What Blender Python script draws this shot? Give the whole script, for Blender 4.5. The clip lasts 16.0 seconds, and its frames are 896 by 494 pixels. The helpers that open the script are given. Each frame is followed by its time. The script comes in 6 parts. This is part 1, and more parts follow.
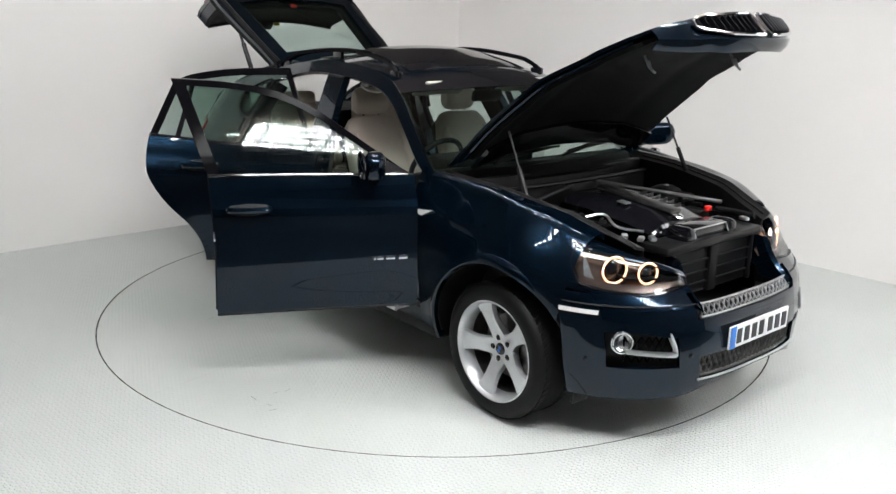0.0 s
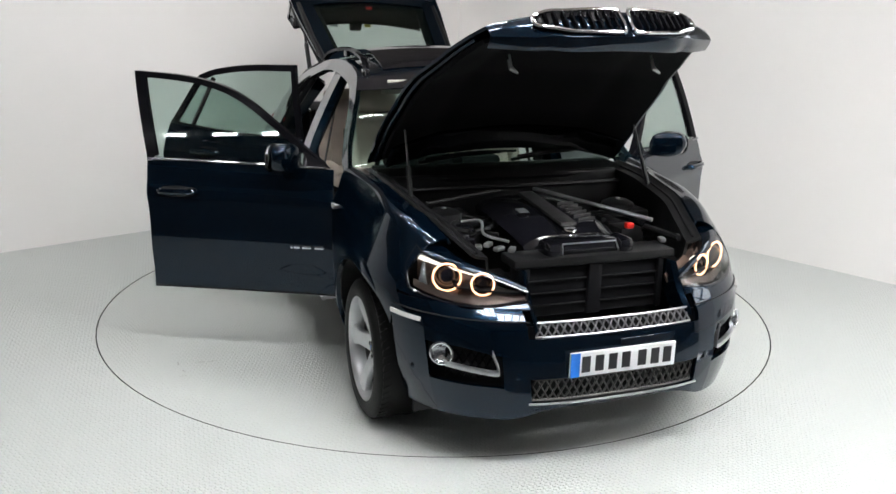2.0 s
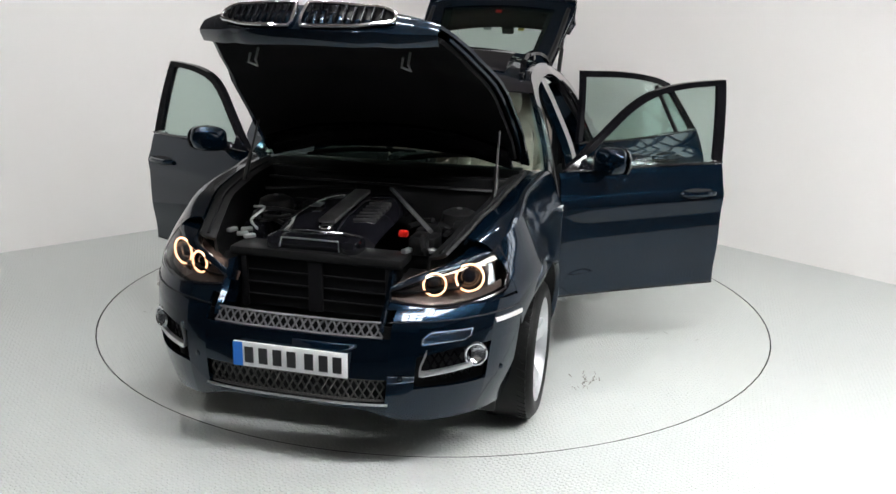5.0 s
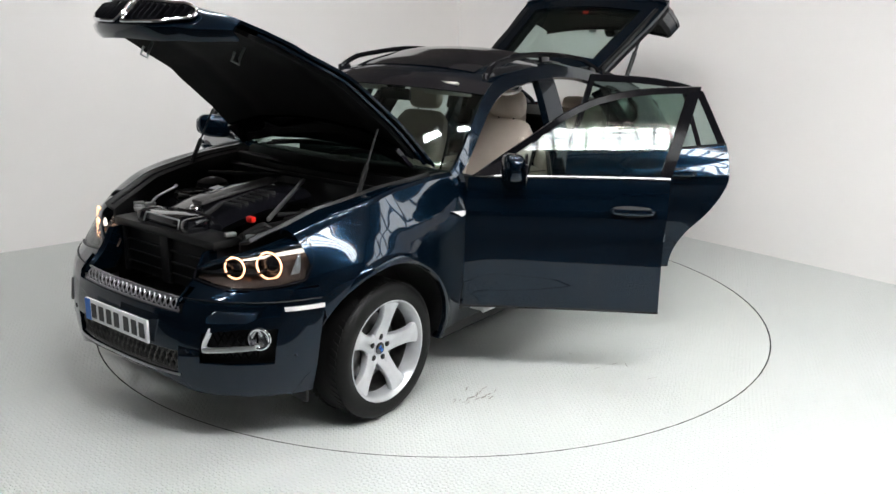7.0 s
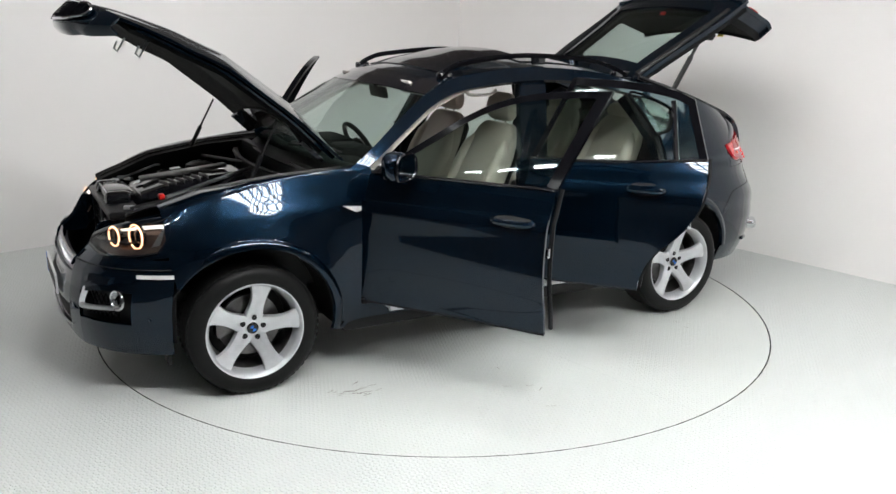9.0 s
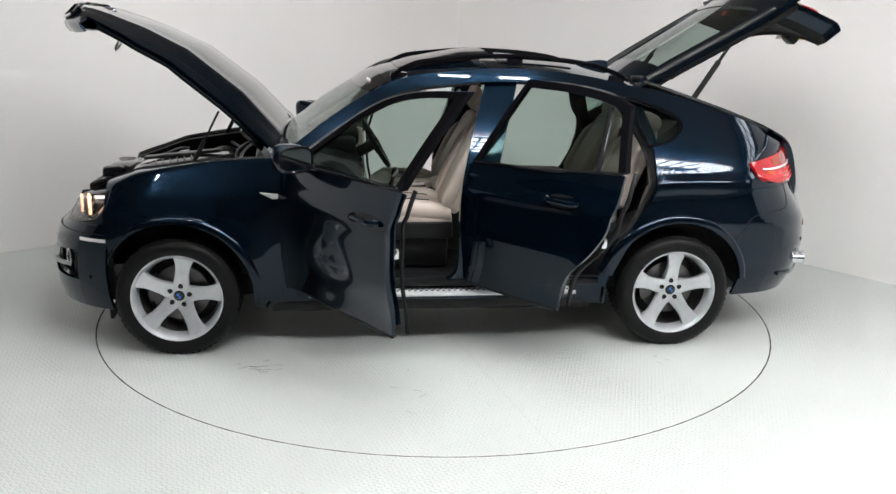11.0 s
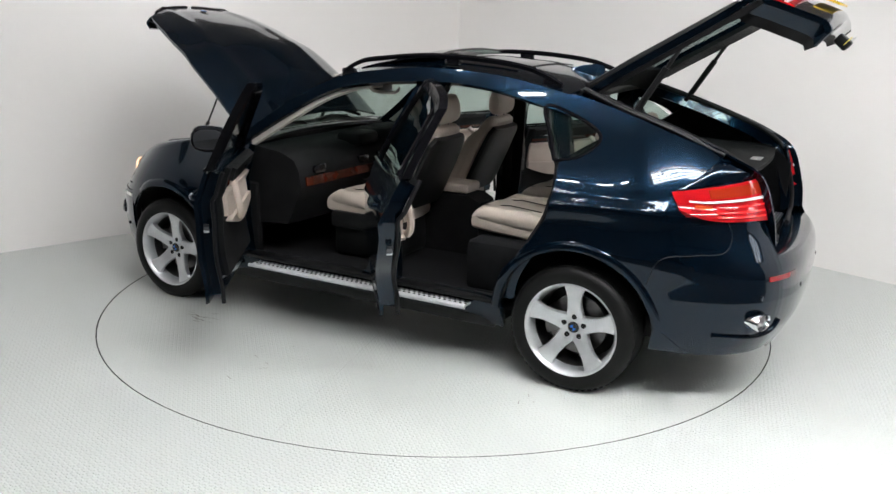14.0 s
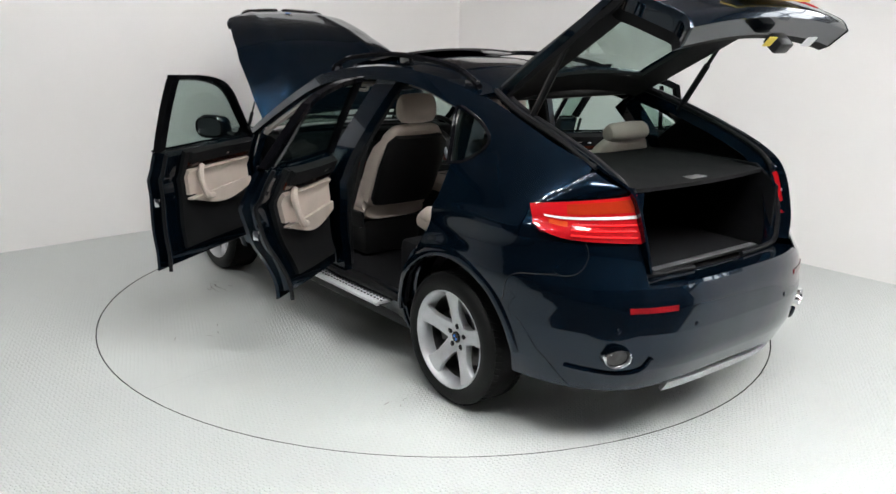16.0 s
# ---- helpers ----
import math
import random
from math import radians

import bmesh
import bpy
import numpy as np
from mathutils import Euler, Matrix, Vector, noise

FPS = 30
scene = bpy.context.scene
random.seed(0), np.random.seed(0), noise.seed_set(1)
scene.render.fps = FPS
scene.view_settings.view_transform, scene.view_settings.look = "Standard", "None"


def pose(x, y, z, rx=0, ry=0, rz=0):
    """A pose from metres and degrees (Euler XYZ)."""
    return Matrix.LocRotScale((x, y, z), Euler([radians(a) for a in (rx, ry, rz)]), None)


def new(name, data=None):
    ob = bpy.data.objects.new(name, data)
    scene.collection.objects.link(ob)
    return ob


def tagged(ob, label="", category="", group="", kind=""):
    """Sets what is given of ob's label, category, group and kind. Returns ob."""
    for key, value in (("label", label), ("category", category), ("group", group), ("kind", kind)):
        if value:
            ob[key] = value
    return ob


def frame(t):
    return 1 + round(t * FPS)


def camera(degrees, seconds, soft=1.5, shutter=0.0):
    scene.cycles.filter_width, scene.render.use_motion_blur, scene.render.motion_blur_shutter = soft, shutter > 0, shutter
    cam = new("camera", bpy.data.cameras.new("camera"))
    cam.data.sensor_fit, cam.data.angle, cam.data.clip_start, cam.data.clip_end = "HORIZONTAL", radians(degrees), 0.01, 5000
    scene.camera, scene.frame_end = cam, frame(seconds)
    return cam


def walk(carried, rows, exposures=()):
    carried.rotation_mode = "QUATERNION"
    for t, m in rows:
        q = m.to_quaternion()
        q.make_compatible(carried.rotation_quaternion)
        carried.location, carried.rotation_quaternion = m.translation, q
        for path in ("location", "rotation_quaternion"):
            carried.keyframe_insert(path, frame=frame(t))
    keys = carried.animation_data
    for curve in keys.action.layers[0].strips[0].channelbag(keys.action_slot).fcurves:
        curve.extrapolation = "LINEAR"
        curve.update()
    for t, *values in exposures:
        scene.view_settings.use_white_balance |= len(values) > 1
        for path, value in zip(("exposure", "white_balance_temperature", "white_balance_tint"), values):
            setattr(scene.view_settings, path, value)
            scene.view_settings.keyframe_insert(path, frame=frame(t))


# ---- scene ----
# Still camera on a stand, a little above the car's roof.
cam = camera(56.67, 16.0)
EYE_POSE = pose(0, -5.652, 1.919, 90 - 15.241, 0, -0.80) @ pose(0, 0, 0, 0, 0, 1.254)
walk(cam, [(0.0, EYE_POSE), (16.0, EYE_POSE)])

# ---------------------------------------------------------------- light
world = bpy.data.worlds.new("world")
scene.world = world
world.use_nodes = True
world.node_tree.nodes["Background"].inputs[0].default_value = (0.9, 0.93, 1.0, 1)
world.node_tree.nodes["Background"].inputs[1].default_value = 0.0
scene.view_settings.exposure = 0.0
LIGHT_POWER = 67.0
STRIP_POWER = 130.0         # glow of the short ceiling lamps
CEILING_Z = 4.6

# ---------------------------------------------------------------- materials


def node_mat(name, color, rough=0.5, metal=0.0, coat=0.0, var=0.0, scale=8.0, bump=0.0, bump_scale=60.0, spec=0.5,
             emit=None, emit_power=0.0, flake=0.0):
    m = bpy.data.materials.new(name)
    m.use_nodes = True
    nt = m.node_tree
    b = nt.nodes["Principled BSDF"]
    b.inputs["Base Color"].default_value = (*color, 1)
    b.inputs["Roughness"].default_value = rough
    b.inputs["Metallic"].default_value = metal
    b.inputs["Specular IOR Level"].default_value = spec
    b.inputs["Coat Weight"].default_value = coat
    b.inputs["Coat Roughness"].default_value = 0.02
    b.inputs["Coat IOR"].default_value = 1.37
    tc = nt.nodes.new("ShaderNodeTexCoord")
    if var > 0:
        n = nt.nodes.new("ShaderNodeTexNoise")
        n.inputs["Scale"].default_value = scale
        n.inputs["Detail"].default_value = 6
        nt.links.new(tc.outputs["Object"], n.inputs["Vector"])
        r = nt.nodes.new("ShaderNodeValToRGB")
        r.color_ramp.elements[0].position, r.color_ramp.elements[1].position = 0.3, 0.7
        r.color_ramp.elements[0].color = (*[c * (1 - var) for c in color], 1)
        r.color_ramp.elements[1].color = (*[min(1, c * (1 + var)) for c in color], 1)
        nt.links.new(n.outputs["Fac"], r.inputs["Fac"])
        nt.links.new(r.outputs["Color"], b.inputs["Base Color"])
        mr = nt.nodes.new("ShaderNodeMapRange")
        mr.inputs["To Min"].default_value, mr.inputs["To Max"].default_value = rough * 0.85, min(1, rough * 1.15)
        nt.links.new(n.outputs["Fac"], mr.inputs["Value"])
        nt.links.new(mr.outputs["Result"], b.inputs["Roughness"])
    if flake > 0:
        v = nt.nodes.new("ShaderNodeTexVoronoi")
        v.inputs["Scale"].default_value = 900
        nt.links.new(tc.outputs["Object"], v.inputs["Vector"])
        mix = nt.nodes.new("ShaderNodeMix")
        mix.data_type = "RGBA"
        mix.inputs["A"].default_value = (*color, 1)
        mix.inputs["B"].default_value = (*[min(1, c * (1 + flake)) for c in color], 1)
        nt.links.new(v.outputs["Color"], mix.inputs["Factor"])
        nt.links.new(mix.outputs["Result"], b.inputs["Base Color"])
    if bump > 0:
        n2 = nt.nodes.new("ShaderNodeTexNoise")
        n2.inputs["Scale"].default_value = bump_scale
        n2.inputs["Detail"].default_value = 4
        nt.links.new(tc.outputs["Object"], n2.inputs["Vector"])
        bp = nt.nodes.new("ShaderNodeBump")
        bp.inputs["Strength"].default_value = bump
        bp.inputs["Distance"].default_value = 0.004
        nt.links.new(n2.outputs["Fac"], bp.inputs["Height"])
        nt.links.new(bp.outputs["Normal"], b.inputs["Normal"])
    if emit:
        b.inputs["Emission Color"].default_value = (*emit, 1)
        b.inputs["Emission Strength"].default_value = emit_power
    return m


def glass_mat(name, tint, ior=0.024, rough=0.0):
    """A thin sheet: tinted see-through with a clear gloss on it."""
    m = bpy.data.materials.new(name)
    m.use_nodes = True
    nt = m.node_tree
    nt.nodes.remove(nt.nodes["Principled BSDF"])
    out = nt.nodes["Material Output"]
    tr, gl = nt.nodes.new("ShaderNodeBsdfTransparent"), nt.nodes.new("ShaderNodeBsdfGlossy")
    lw, mx = nt.nodes.new("ShaderNodeLayerWeight"), nt.nodes.new("ShaderNodeMixShader")
    pw, mr = nt.nodes.new("ShaderNodeMath"), nt.nodes.new("ShaderNodeMapRange")
    tr.inputs[0].default_value = (*tint, 1)
    gl.inputs["Roughness"].default_value = rough
    pw.operation = "POWER"
    pw.inputs[1].default_value = 5.0
    mr.inputs["To Min"].default_value, mr.inputs["To Max"].default_value = ior, 1.0
    nt.links.new(lw.outputs["Facing"], pw.inputs[0])
    nt.links.new(pw.outputs[0], mr.inputs["Value"])
    nt.links.new(mr.outputs["Result"], mx.inputs[0])
    nt.links.new(tr.outputs[0], mx.inputs[1])
    nt.links.new(gl.outputs[0], mx.inputs[2])
    nt.links.new(mx.outputs[0], out.inputs[0])
    return m


PAINT = node_mat("midnight_blue_paint", (0.0018, 0.0070, 0.0148), 0.20, 0.75, 1.0, flake=0.9, spec=0.0)
BLACK = node_mat("black_plastic", (0.009, 0.009, 0.0095), 0.36, bump=0.12, bump_scale=300, var=0.2, spec=0.25)
GLOSSB = node_mat("gloss_black", (0.006, 0.006, 0.008), 0.08, 0, 0.5)
TRIMB = node_mat("dark_trim_cloth", (0.011, 0.011, 0.0115), 0.6, bump=0.3, bump_scale=400, var=0.25, spec=0.08)
FRAMEB = node_mat("polished_black_trim", (0.004, 0.004, 0.005), 0.10, var=0.15, spec=0.03)
BOARD = node_mat("brushed_board", (0.66, 0.67, 0.68), 0.35, 0.25, var=0.06, scale=40)
CARPET = node_mat("black_carpet", (0.010, 0.010, 0.011), 0.95, bump=0.6, bump_scale=500, var=0.3, spec=0.1)
SEAL = node_mat("rubber_seal", (0.006, 0.006, 0.007), 0.5, var=0.2, spec=0.2)
RUBBER = node_mat("tyre_rubber", (0.006, 0.006, 0.006), 0.5, bump=0.25, bump_scale=120, var=0.25, scale=5, spec=0.18)
ALLOY = node_mat("silver_alloy", (0.60, 0.61, 0.63), 0.34, 0.6, 0.3, var=0.08, scale=16)
CHROME = node_mat("chrome", (0.75, 0.76, 0.78), 0.07, 1.0)
SATIN = node_mat("satin_aluminium", (0.6, 0.61, 0.62), 0.3, 0.9, var=0.08, scale=30)
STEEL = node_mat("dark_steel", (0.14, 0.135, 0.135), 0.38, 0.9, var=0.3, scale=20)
LEATHER = node_mat("oyster_leather", (0.55, 0.465, 0.405), 0.45, bump=0.25, bump_scale=220, var=0.07, scale=6)
WOOD = node_mat("dark_red_wood", (0.065, 0.014, 0.007), 0.14, 0, 0.8, var=0.5, scale=14)
HEADLINER = node_mat("grey_headliner", (0.42, 0.39, 0.36), 0.9, bump=0.2, bump_scale=400, var=0.05)
MESHM = node_mat("silver_mesh", (0.34, 0.34, 0.35), 0.3, 0.8, var=0.1, scale=30)
DMESH = node_mat("dark_mesh", (0.09, 0.088, 0.085), 0.35, 0.7, var=0.2, scale=30)
WHITE = node_mat("white_plate", (0.78, 0.79, 0.80), 0.35, var=0.03)
YELLOW = node_mat("yellow_plate", (0.80, 0.50, 0.02), 0.35, var=0.03)
BLUE = node_mat("blue_band", (0.01, 0.16, 0.62), 0.3)
INK = node_mat("plate_bar_black", (0.012, 0.012, 0.014), 0.4)
REDCAP = node_mat("red_plastic_cap", (0.65, 0.02, 0.015), 0.3)
REDDARK = node_mat("dark_red_reflector", (0.22, 0.006, 0.010), 0.12, 0, 0.6)
REDLENS = node_mat("red_lamp_lens", (0.38, 0.006, 0.010), 0.07, 0, 1.0, emit=(1.0, 0.015, 0.02), emit_power=0.09)
SMOKED = node_mat("orange_red_lens", (0.30, 0.020, 0.006), 0.07, 0, 1.0, emit=(1.0, 0.10, 0.02), emit_power=0.03)
REDBAR = node_mat("red_light_bar", (0.6, 0.01, 0.015), 0.15, 0, 0.6, emit=(1.0, 0.03, 0.03), emit_power=0.5)
AMBER = node_mat("amber_lens", (0.62, 0.06, 0.015), 0.08, 0, 1.0)
CLEARSTRIP = node_mat("milky_strip", (0.82, 0.80, 0.78), 0.12, 0, 0.8)
REFLECTOR = node_mat("lamp_reflector", (0.5, 0.5, 0.51), 0.2, 0.9, bump=0.4, bump_scale=40)
HALO = node_mat("glowing_ring", (1.0, 0.7, 0.45), 0.3, emit=(1.0, 0.50, 0.27), emit_power=2.6)
BEAM = node_mat("lit_light_bar", (1.0, 0.9, 0.8), 0.3, emit=(1.0, 0.90, 0.80), emit_power=1.5)
GLASS = glass_mat("green_tinted_glass", (0.72, 0.80, 0.77))
LENS = glass_mat("clear_lens", (0.93, 0.95, 0.96), 0.015)
MIRROR = node_mat("mirror_glass", (0.85, 0.88, 0.9), 0.01, 1.0)
STICKY = node_mat("yellow_sticker", (0.75, 0.60, 0.08), 0.5)


def wall_mat():
    m = node_mat("white_wall_paint", (0.86, 0.835, 0.82), 0.75, var=0.02, scale=0.6, bump=0.06, bump_scale=30)
    return m


def plate_floor(name, base, lump):
    """Painted tread plate: rows of slanted raised bars, with scuffs."""
    m = bpy.data.materials.new(name)
    m.use_nodes = True
    nt = m.node_tree
    b = nt.nodes["Principled BSDF"]
    tc = nt.nodes.new("ShaderNodeTexCoord")
    bumps = []
    for ang in (45, -45):
        mp = nt.nodes.new("ShaderNodeMapping")
        mp.inputs["Rotation"].default_value = (0, 0, radians(ang))
        nt.links.new(tc.outputs["Object"], mp.inputs["Vector"])
        sep = nt.nodes.new("ShaderNodeSeparateXYZ")
        nt.links.new(mp.outputs[0], sep.inputs[0])
        prods = []
        for axis, period in ((0, 0.048), (1, 0.024)):
            mu = nt.nodes.new("ShaderNodeMath")
            mu.operation = "MULTIPLY"
            mu.inputs[1].default_value = 2 * math.pi / period
            nt.links.new(sep.outputs[axis], mu.inputs[0])
            sn = nt.nodes.new("ShaderNodeMath")
            sn.operation = "SINE"
            nt.links.new(mu.outputs[0], sn.inputs[0])
            prods.append(sn)
        pr = nt.nodes.new("ShaderNodeMath")
        pr.operation = "MULTIPLY"
        nt.links.new(prods[0].outputs[0], pr.inputs[0])
        nt.links.new(prods[1].outputs[0], pr.inputs[1])
        bumps.append(pr)
    mx = nt.nodes.new("ShaderNodeMath")
    mx.operation = "MAXIMUM"
    nt.links.new(bumps[0].outputs[0], mx.inputs[0])
    nt.links.new(bumps[1].outputs[0], mx.inputs[1])
    sm = nt.nodes.new("ShaderNodeMapRange")
    sm.interpolation_type = "SMOOTHSTEP"
    sm.inputs["From Min"].default_value, sm.inputs["From Max"].default_value = 0.25, 0.75
    nt.links.new(mx.outputs[0], sm.inputs["Value"])
    bp = nt.nodes.new("ShaderNodeBump")
    bp.inputs["Strength"].default_value, bp.inputs["Distance"].default_value = lump, 0.006
    nt.links.new(sm.outputs["Result"], bp.inputs["Height"])
    nt.links.new(bp.outputs["Normal"], b.inputs["Normal"])
    n = nt.nodes.new("ShaderNodeTexNoise")
    n.inputs["Scale"].default_value, n.inputs["Detail"].default_value = 1.3, 8
    nt.links.new(tc.outputs["Object"], n.inputs["Vector"])
    r = nt.nodes.new("ShaderNodeValToRGB")
    r.color_ramp.elements[0].position, r.color_ramp.elements[1].position = 0.3, 0.75
    r.color_ramp.elements[0].color = (*[c * 0.95 for c in base], 1)
    r.color_ramp.elements[1].color = (*base, 1)
    nt.links.new(n.outputs["Fac"], r.inputs["Fac"])
    n3 = nt.nodes.new("ShaderNodeTexNoise")
    n3.inputs["Scale"].default_value, n3.inputs["Detail"].default_value = 38, 3
    nt.links.new(tc.outputs["Object"], n3.inputs["Vector"])
    r3 = nt.nodes.new("ShaderNodeValToRGB")
    r3.color_ramp.elements[0].position, r3.color_ramp.elements[1].position = 0.25, 0.33
    r3.color_ramp.elements[0].color = (0.88, 0.88, 0.88, 1)
    nt.links.new(n3.outputs["Fac"], r3.inputs["Fac"])
    mul = nt.nodes.new("ShaderNodeMix")
    mul.data_type, mul.blend_type = "RGBA", "MULTIPLY"
    mul.inputs["Factor"].default_value = 1.0
    nt.links.new(r.outputs["Color"], mul.inputs["A"])
    nt.links.new(r3.outputs["Color"], mul.inputs["B"])
    nt.links.new(mul.outputs["Result"], b.inputs["Base Color"])
    mr = nt.nodes.new("ShaderNodeMapRange")
    mr.inputs["To Min"].default_value, mr.inputs["To Max"].default_value = 0.26, 0.44
    nt.links.new(n.outputs["Fac"], mr.inputs["Value"])
    nt.links.new(mr.outputs["Result"], b.inputs["Roughness"])
    return m


FLOOR = plate_floor("painted_tread_plate", (0.585, 0.605, 0.59), 1.0)
DISC = plate_floor("painted_turntable_plate", (0.575, 0.595, 0.575), 0.7)
WALL = wall_mat()
UPPERWALL = node_mat("dark_brown_upper_paint", (0.055, 0.045, 0.038), 0.8, var=0.1, scale=1.5)
DARKWALL = node_mat("dark_wall_paint", (0.05, 0.05, 0.055), 0.8, var=0.1, scale=1.5)
OUTER = node_mat("dark_rubber_floor", (0.035, 0.035, 0.037), 0.7, var=0.2, scale=3, bump=0.2, bump_scale=80)
CEIL = node_mat("brown_ceiling_paint", (0.36, 0.30, 0.27), 0.8, var=0.08, scale=1.2)
GROOVE = node_mat("dark_gap", (0.02, 0.02, 0.02), 0.9)
PANEL = node_mat("light_diffuser", (0.9, 0.9, 0.9), 0.5, emit=(0.962, 0.985, 0.990), emit_power=LIGHT_POWER)
DAYPANE = node_mat("daylit_pane", (0.9, 0.9, 0.9), 0.5, emit=(0.95, 0.98, 1.0), emit_power=7.0)
STRIP = node_mat("strip_glow", (0.9, 0.9, 0.9), 0.5, emit=(0.962, 0.985, 0.990), emit_power=STRIP_POWER)
SEAM = node_mat("pale_seam", (0.45, 0.46, 0.45), 0.6)
SCUFF = node_mat("grey_scuff", (0.30, 0.29, 0.27), 0.7, var=0.4, scale=60)

# ---------------------------------------------------------------- mesh tools


class M:
    """Collects vertices and faces of one mesh."""

    def __init__(self):
        self.v, self.f = [], []

    def add(self, verts, faces):
        o = len(self.v)
        self.v.extend([tuple(map(float, p)) for p in verts])
        self.f.extend([tuple(i + o for i in q) for q in faces])
        return self

    def grid(self, g, closed_u=False, closed_v=False):
        g = np.asarray(g, float)
        nu, nv = g.shape[:2]
        f = []
        for i in range(nu if closed_u else nu - 1):
            for j in range(nv if closed_v else nv - 1):
                a, b = (i + 1) % nu, (j + 1) % nv
                f.append((i * nv + j, a * nv + j, a * nv + b, i * nv + b))
        return self.add(g.reshape(-1, 3), f)

    def skin(self, g, th=0.012, centre=None):
        """A sheet with thickness: g is the outer face; it goes inwards."""
        g = np.asarray(g, float)
        nu, nv = g.shape[:2]
        du, dv = np.gradient(g, axis=0), np.gradient(g, axis=1)
        n = np.cross(du, dv)
        n /= np.linalg.norm(n, axis=2, keepdims=True) + 1e-9
        c = np.array([0.0, 0, 0.75]) if centre is None else np.array(centre, float)
        mid = g.reshape(-1, 3).mean(0)
        if np.dot(n.reshape(-1, 3).mean(0), mid - c) < 0:
            n = -n
        h = g - n * th
        o = [i * nv + j for i in range(nu) for j in range(nv)]
        k = nu * nv
        f = []
        for i in range(nu - 1):
            for j in range(nv - 1):
                q = (i * nv + j, (i + 1) * nv + j, (i + 1) * nv + j + 1, i * nv + j + 1)
                f.append(q)
                f.append(tuple(a + k for a in reversed(q)))
        rim = [i * nv for i in range(nu)] + [(nu - 1) * nv + j for j in range(1, nv)] + \
              [i * nv + nv - 1 for i in range(nu - 2, -1, -1)] + [j for j in range(nv - 2, 0, -1)]
        for a, b in zip(rim, rim[1:] + rim[:1]):
            f.append((b, a, a + k, b + k))
        return self.add(np.concatenate([g.reshape(-1, 3), h.reshape(-1, 3)]), f)

    def loft(self, loops, caps=True):
        loops = np.asarray(loops, float)
        n, k = loops.shape[:2]
        o = len(self.v)
        self.grid(loops, closed_v=True)
        if caps:
            self.f.append(tuple(o + i for i in range(k)))
            self.f.append(tuple(o + (n - 1) * k + i for i in reversed(range(k))))
        return self

    def tube(self, path, r, k=8, caps=True):
        p = np.asarray(path, float)
        r = np.broadcast_to(np.asarray(r, float), (len(p),))
        t = np.gradient(p, axis=0)
        t /= np.linalg.norm(t, axis=1, keepdims=True) + 1e-9
        up = np.array([0, 0, 1.0]) if abs(t[0][2]) < 0.9 else np.array([1.0, 0, 0])
        loops = []
        for q, d, rr in zip(p, t, r):
            a = np.cross(d, up)
            a /= np.linalg.norm(a) + 1e-9
            b = np.cross(a, d)
            up = b
            w = np.linspace(0, 2 * np.pi, k, endpoint=False)
            loops.append(q + rr * (np.cos(w)[:, None] * a + np.sin(w)[:, None] * b))
        return self.loft(loops, caps)

    def ring(self, centre, axis, R, r, k=28, kk=8):
        a = Vector(axis).normalized()
        e = a.orthogonal().normalized()
        g = a.cross(e)
        c = np.array(centre, float)
        loops = []
        for w in np.linspace(0, 2 * np.pi, k, endpoint=False):
            d = np.array(e) * math.cos(w) + np.array(g) * math.sin(w)
            q = np.linspace(0, 2 * np.pi, kk, endpoint=False)
            loops.append(c + d * R + r * (np.cos(q)[:, None] * d + np.sin(q)[:, None] * np.array(a)))
        return self.grid(loops, True, True)

    def lathe(self, prof, centre, axis, k=32, caps=False):
        """prof: rows of radius and distance along the axis."""
        a = Vector(axis).normalized()
        e = a.orthogonal().normalized()
        g = np.array(a.cross(e))
        e, a, c = np.array(e), np.array(a), np.array(centre, float)
        w = np.linspace(0, 2 * np.pi, k, endpoint=False)
        loops = [c + a * h + r * (np.cos(w)[:, None] * e + np.sin(w)[:, None] * g) for r, h in prof]
        return self.loft(loops, caps)

    def rbox(self, centre, size, r=0.01, rot=(0, 0, 0), seg=2, taper=None):
        bm = bmesh.new()
        bmesh.ops.create_cube(bm, size=1)
        for v in bm.verts:
            v.co = Vector((v.co.x * size[0], v.co.y * size[1], v.co.z * size[2]))
            if taper and v.co.z > 0:
                v.co.x *= taper[0]
                v.co.y *= taper[1]
        if r > 0:
            bmesh.ops.bevel(bm, geom=bm.edges[:], offset=min(r, min(size) * 0.49), segments=seg, profile=0.5, affect="EDGES")
        m = pose(*centre, *rot)
        bm.verts.index_update()
        self.add([m @ v.co for v in bm.verts], [[v.index for v in f.verts] for f in bm.faces])
        bm.free()
        return self

    def mirror(self):
        """Adds the mirror image across the car's middle."""
        o, n = len(self.v), len(self.v)
        self.v.extend([(x, -y, z) for x, y, z in self.v[:n]])
        self.f.extend([tuple(i + o for i in reversed(q)) for q in list(self.f)])
        return self

    def flipped(self):
        m = M()
        m.v = [(x, -y, z) for x, y, z in self.v]
        m.f = [tuple(reversed(q)) for q in self.f]
        return m

    def moved(self, mat):
        m = M()
        m.v = [tuple(mat @ Vector(p)) for p in self.v]
        m.f = list(self.f)
        return m

    def mesh(self, name, mat, sharp=38, weld=True):
        me = bpy.data.meshes.new(name)
        me.from_pydata(self.v, [], self.f)
        bm = bmesh.new()
        bm.from_mesh(me)
        if weld:
            bmesh.ops.remove_doubles(bm, verts=bm.verts[:], dist=0.0004)
        bmesh.ops.recalc_face_normals(bm, faces=bm.faces[:])
        bm.to_mesh(me)
        bm.free()
        me.materials.append(mat)
        for p in me.polygons:
            p.use_smooth = True
        me.set_sharp_from_angle(angle=radians(sharp))
        return me


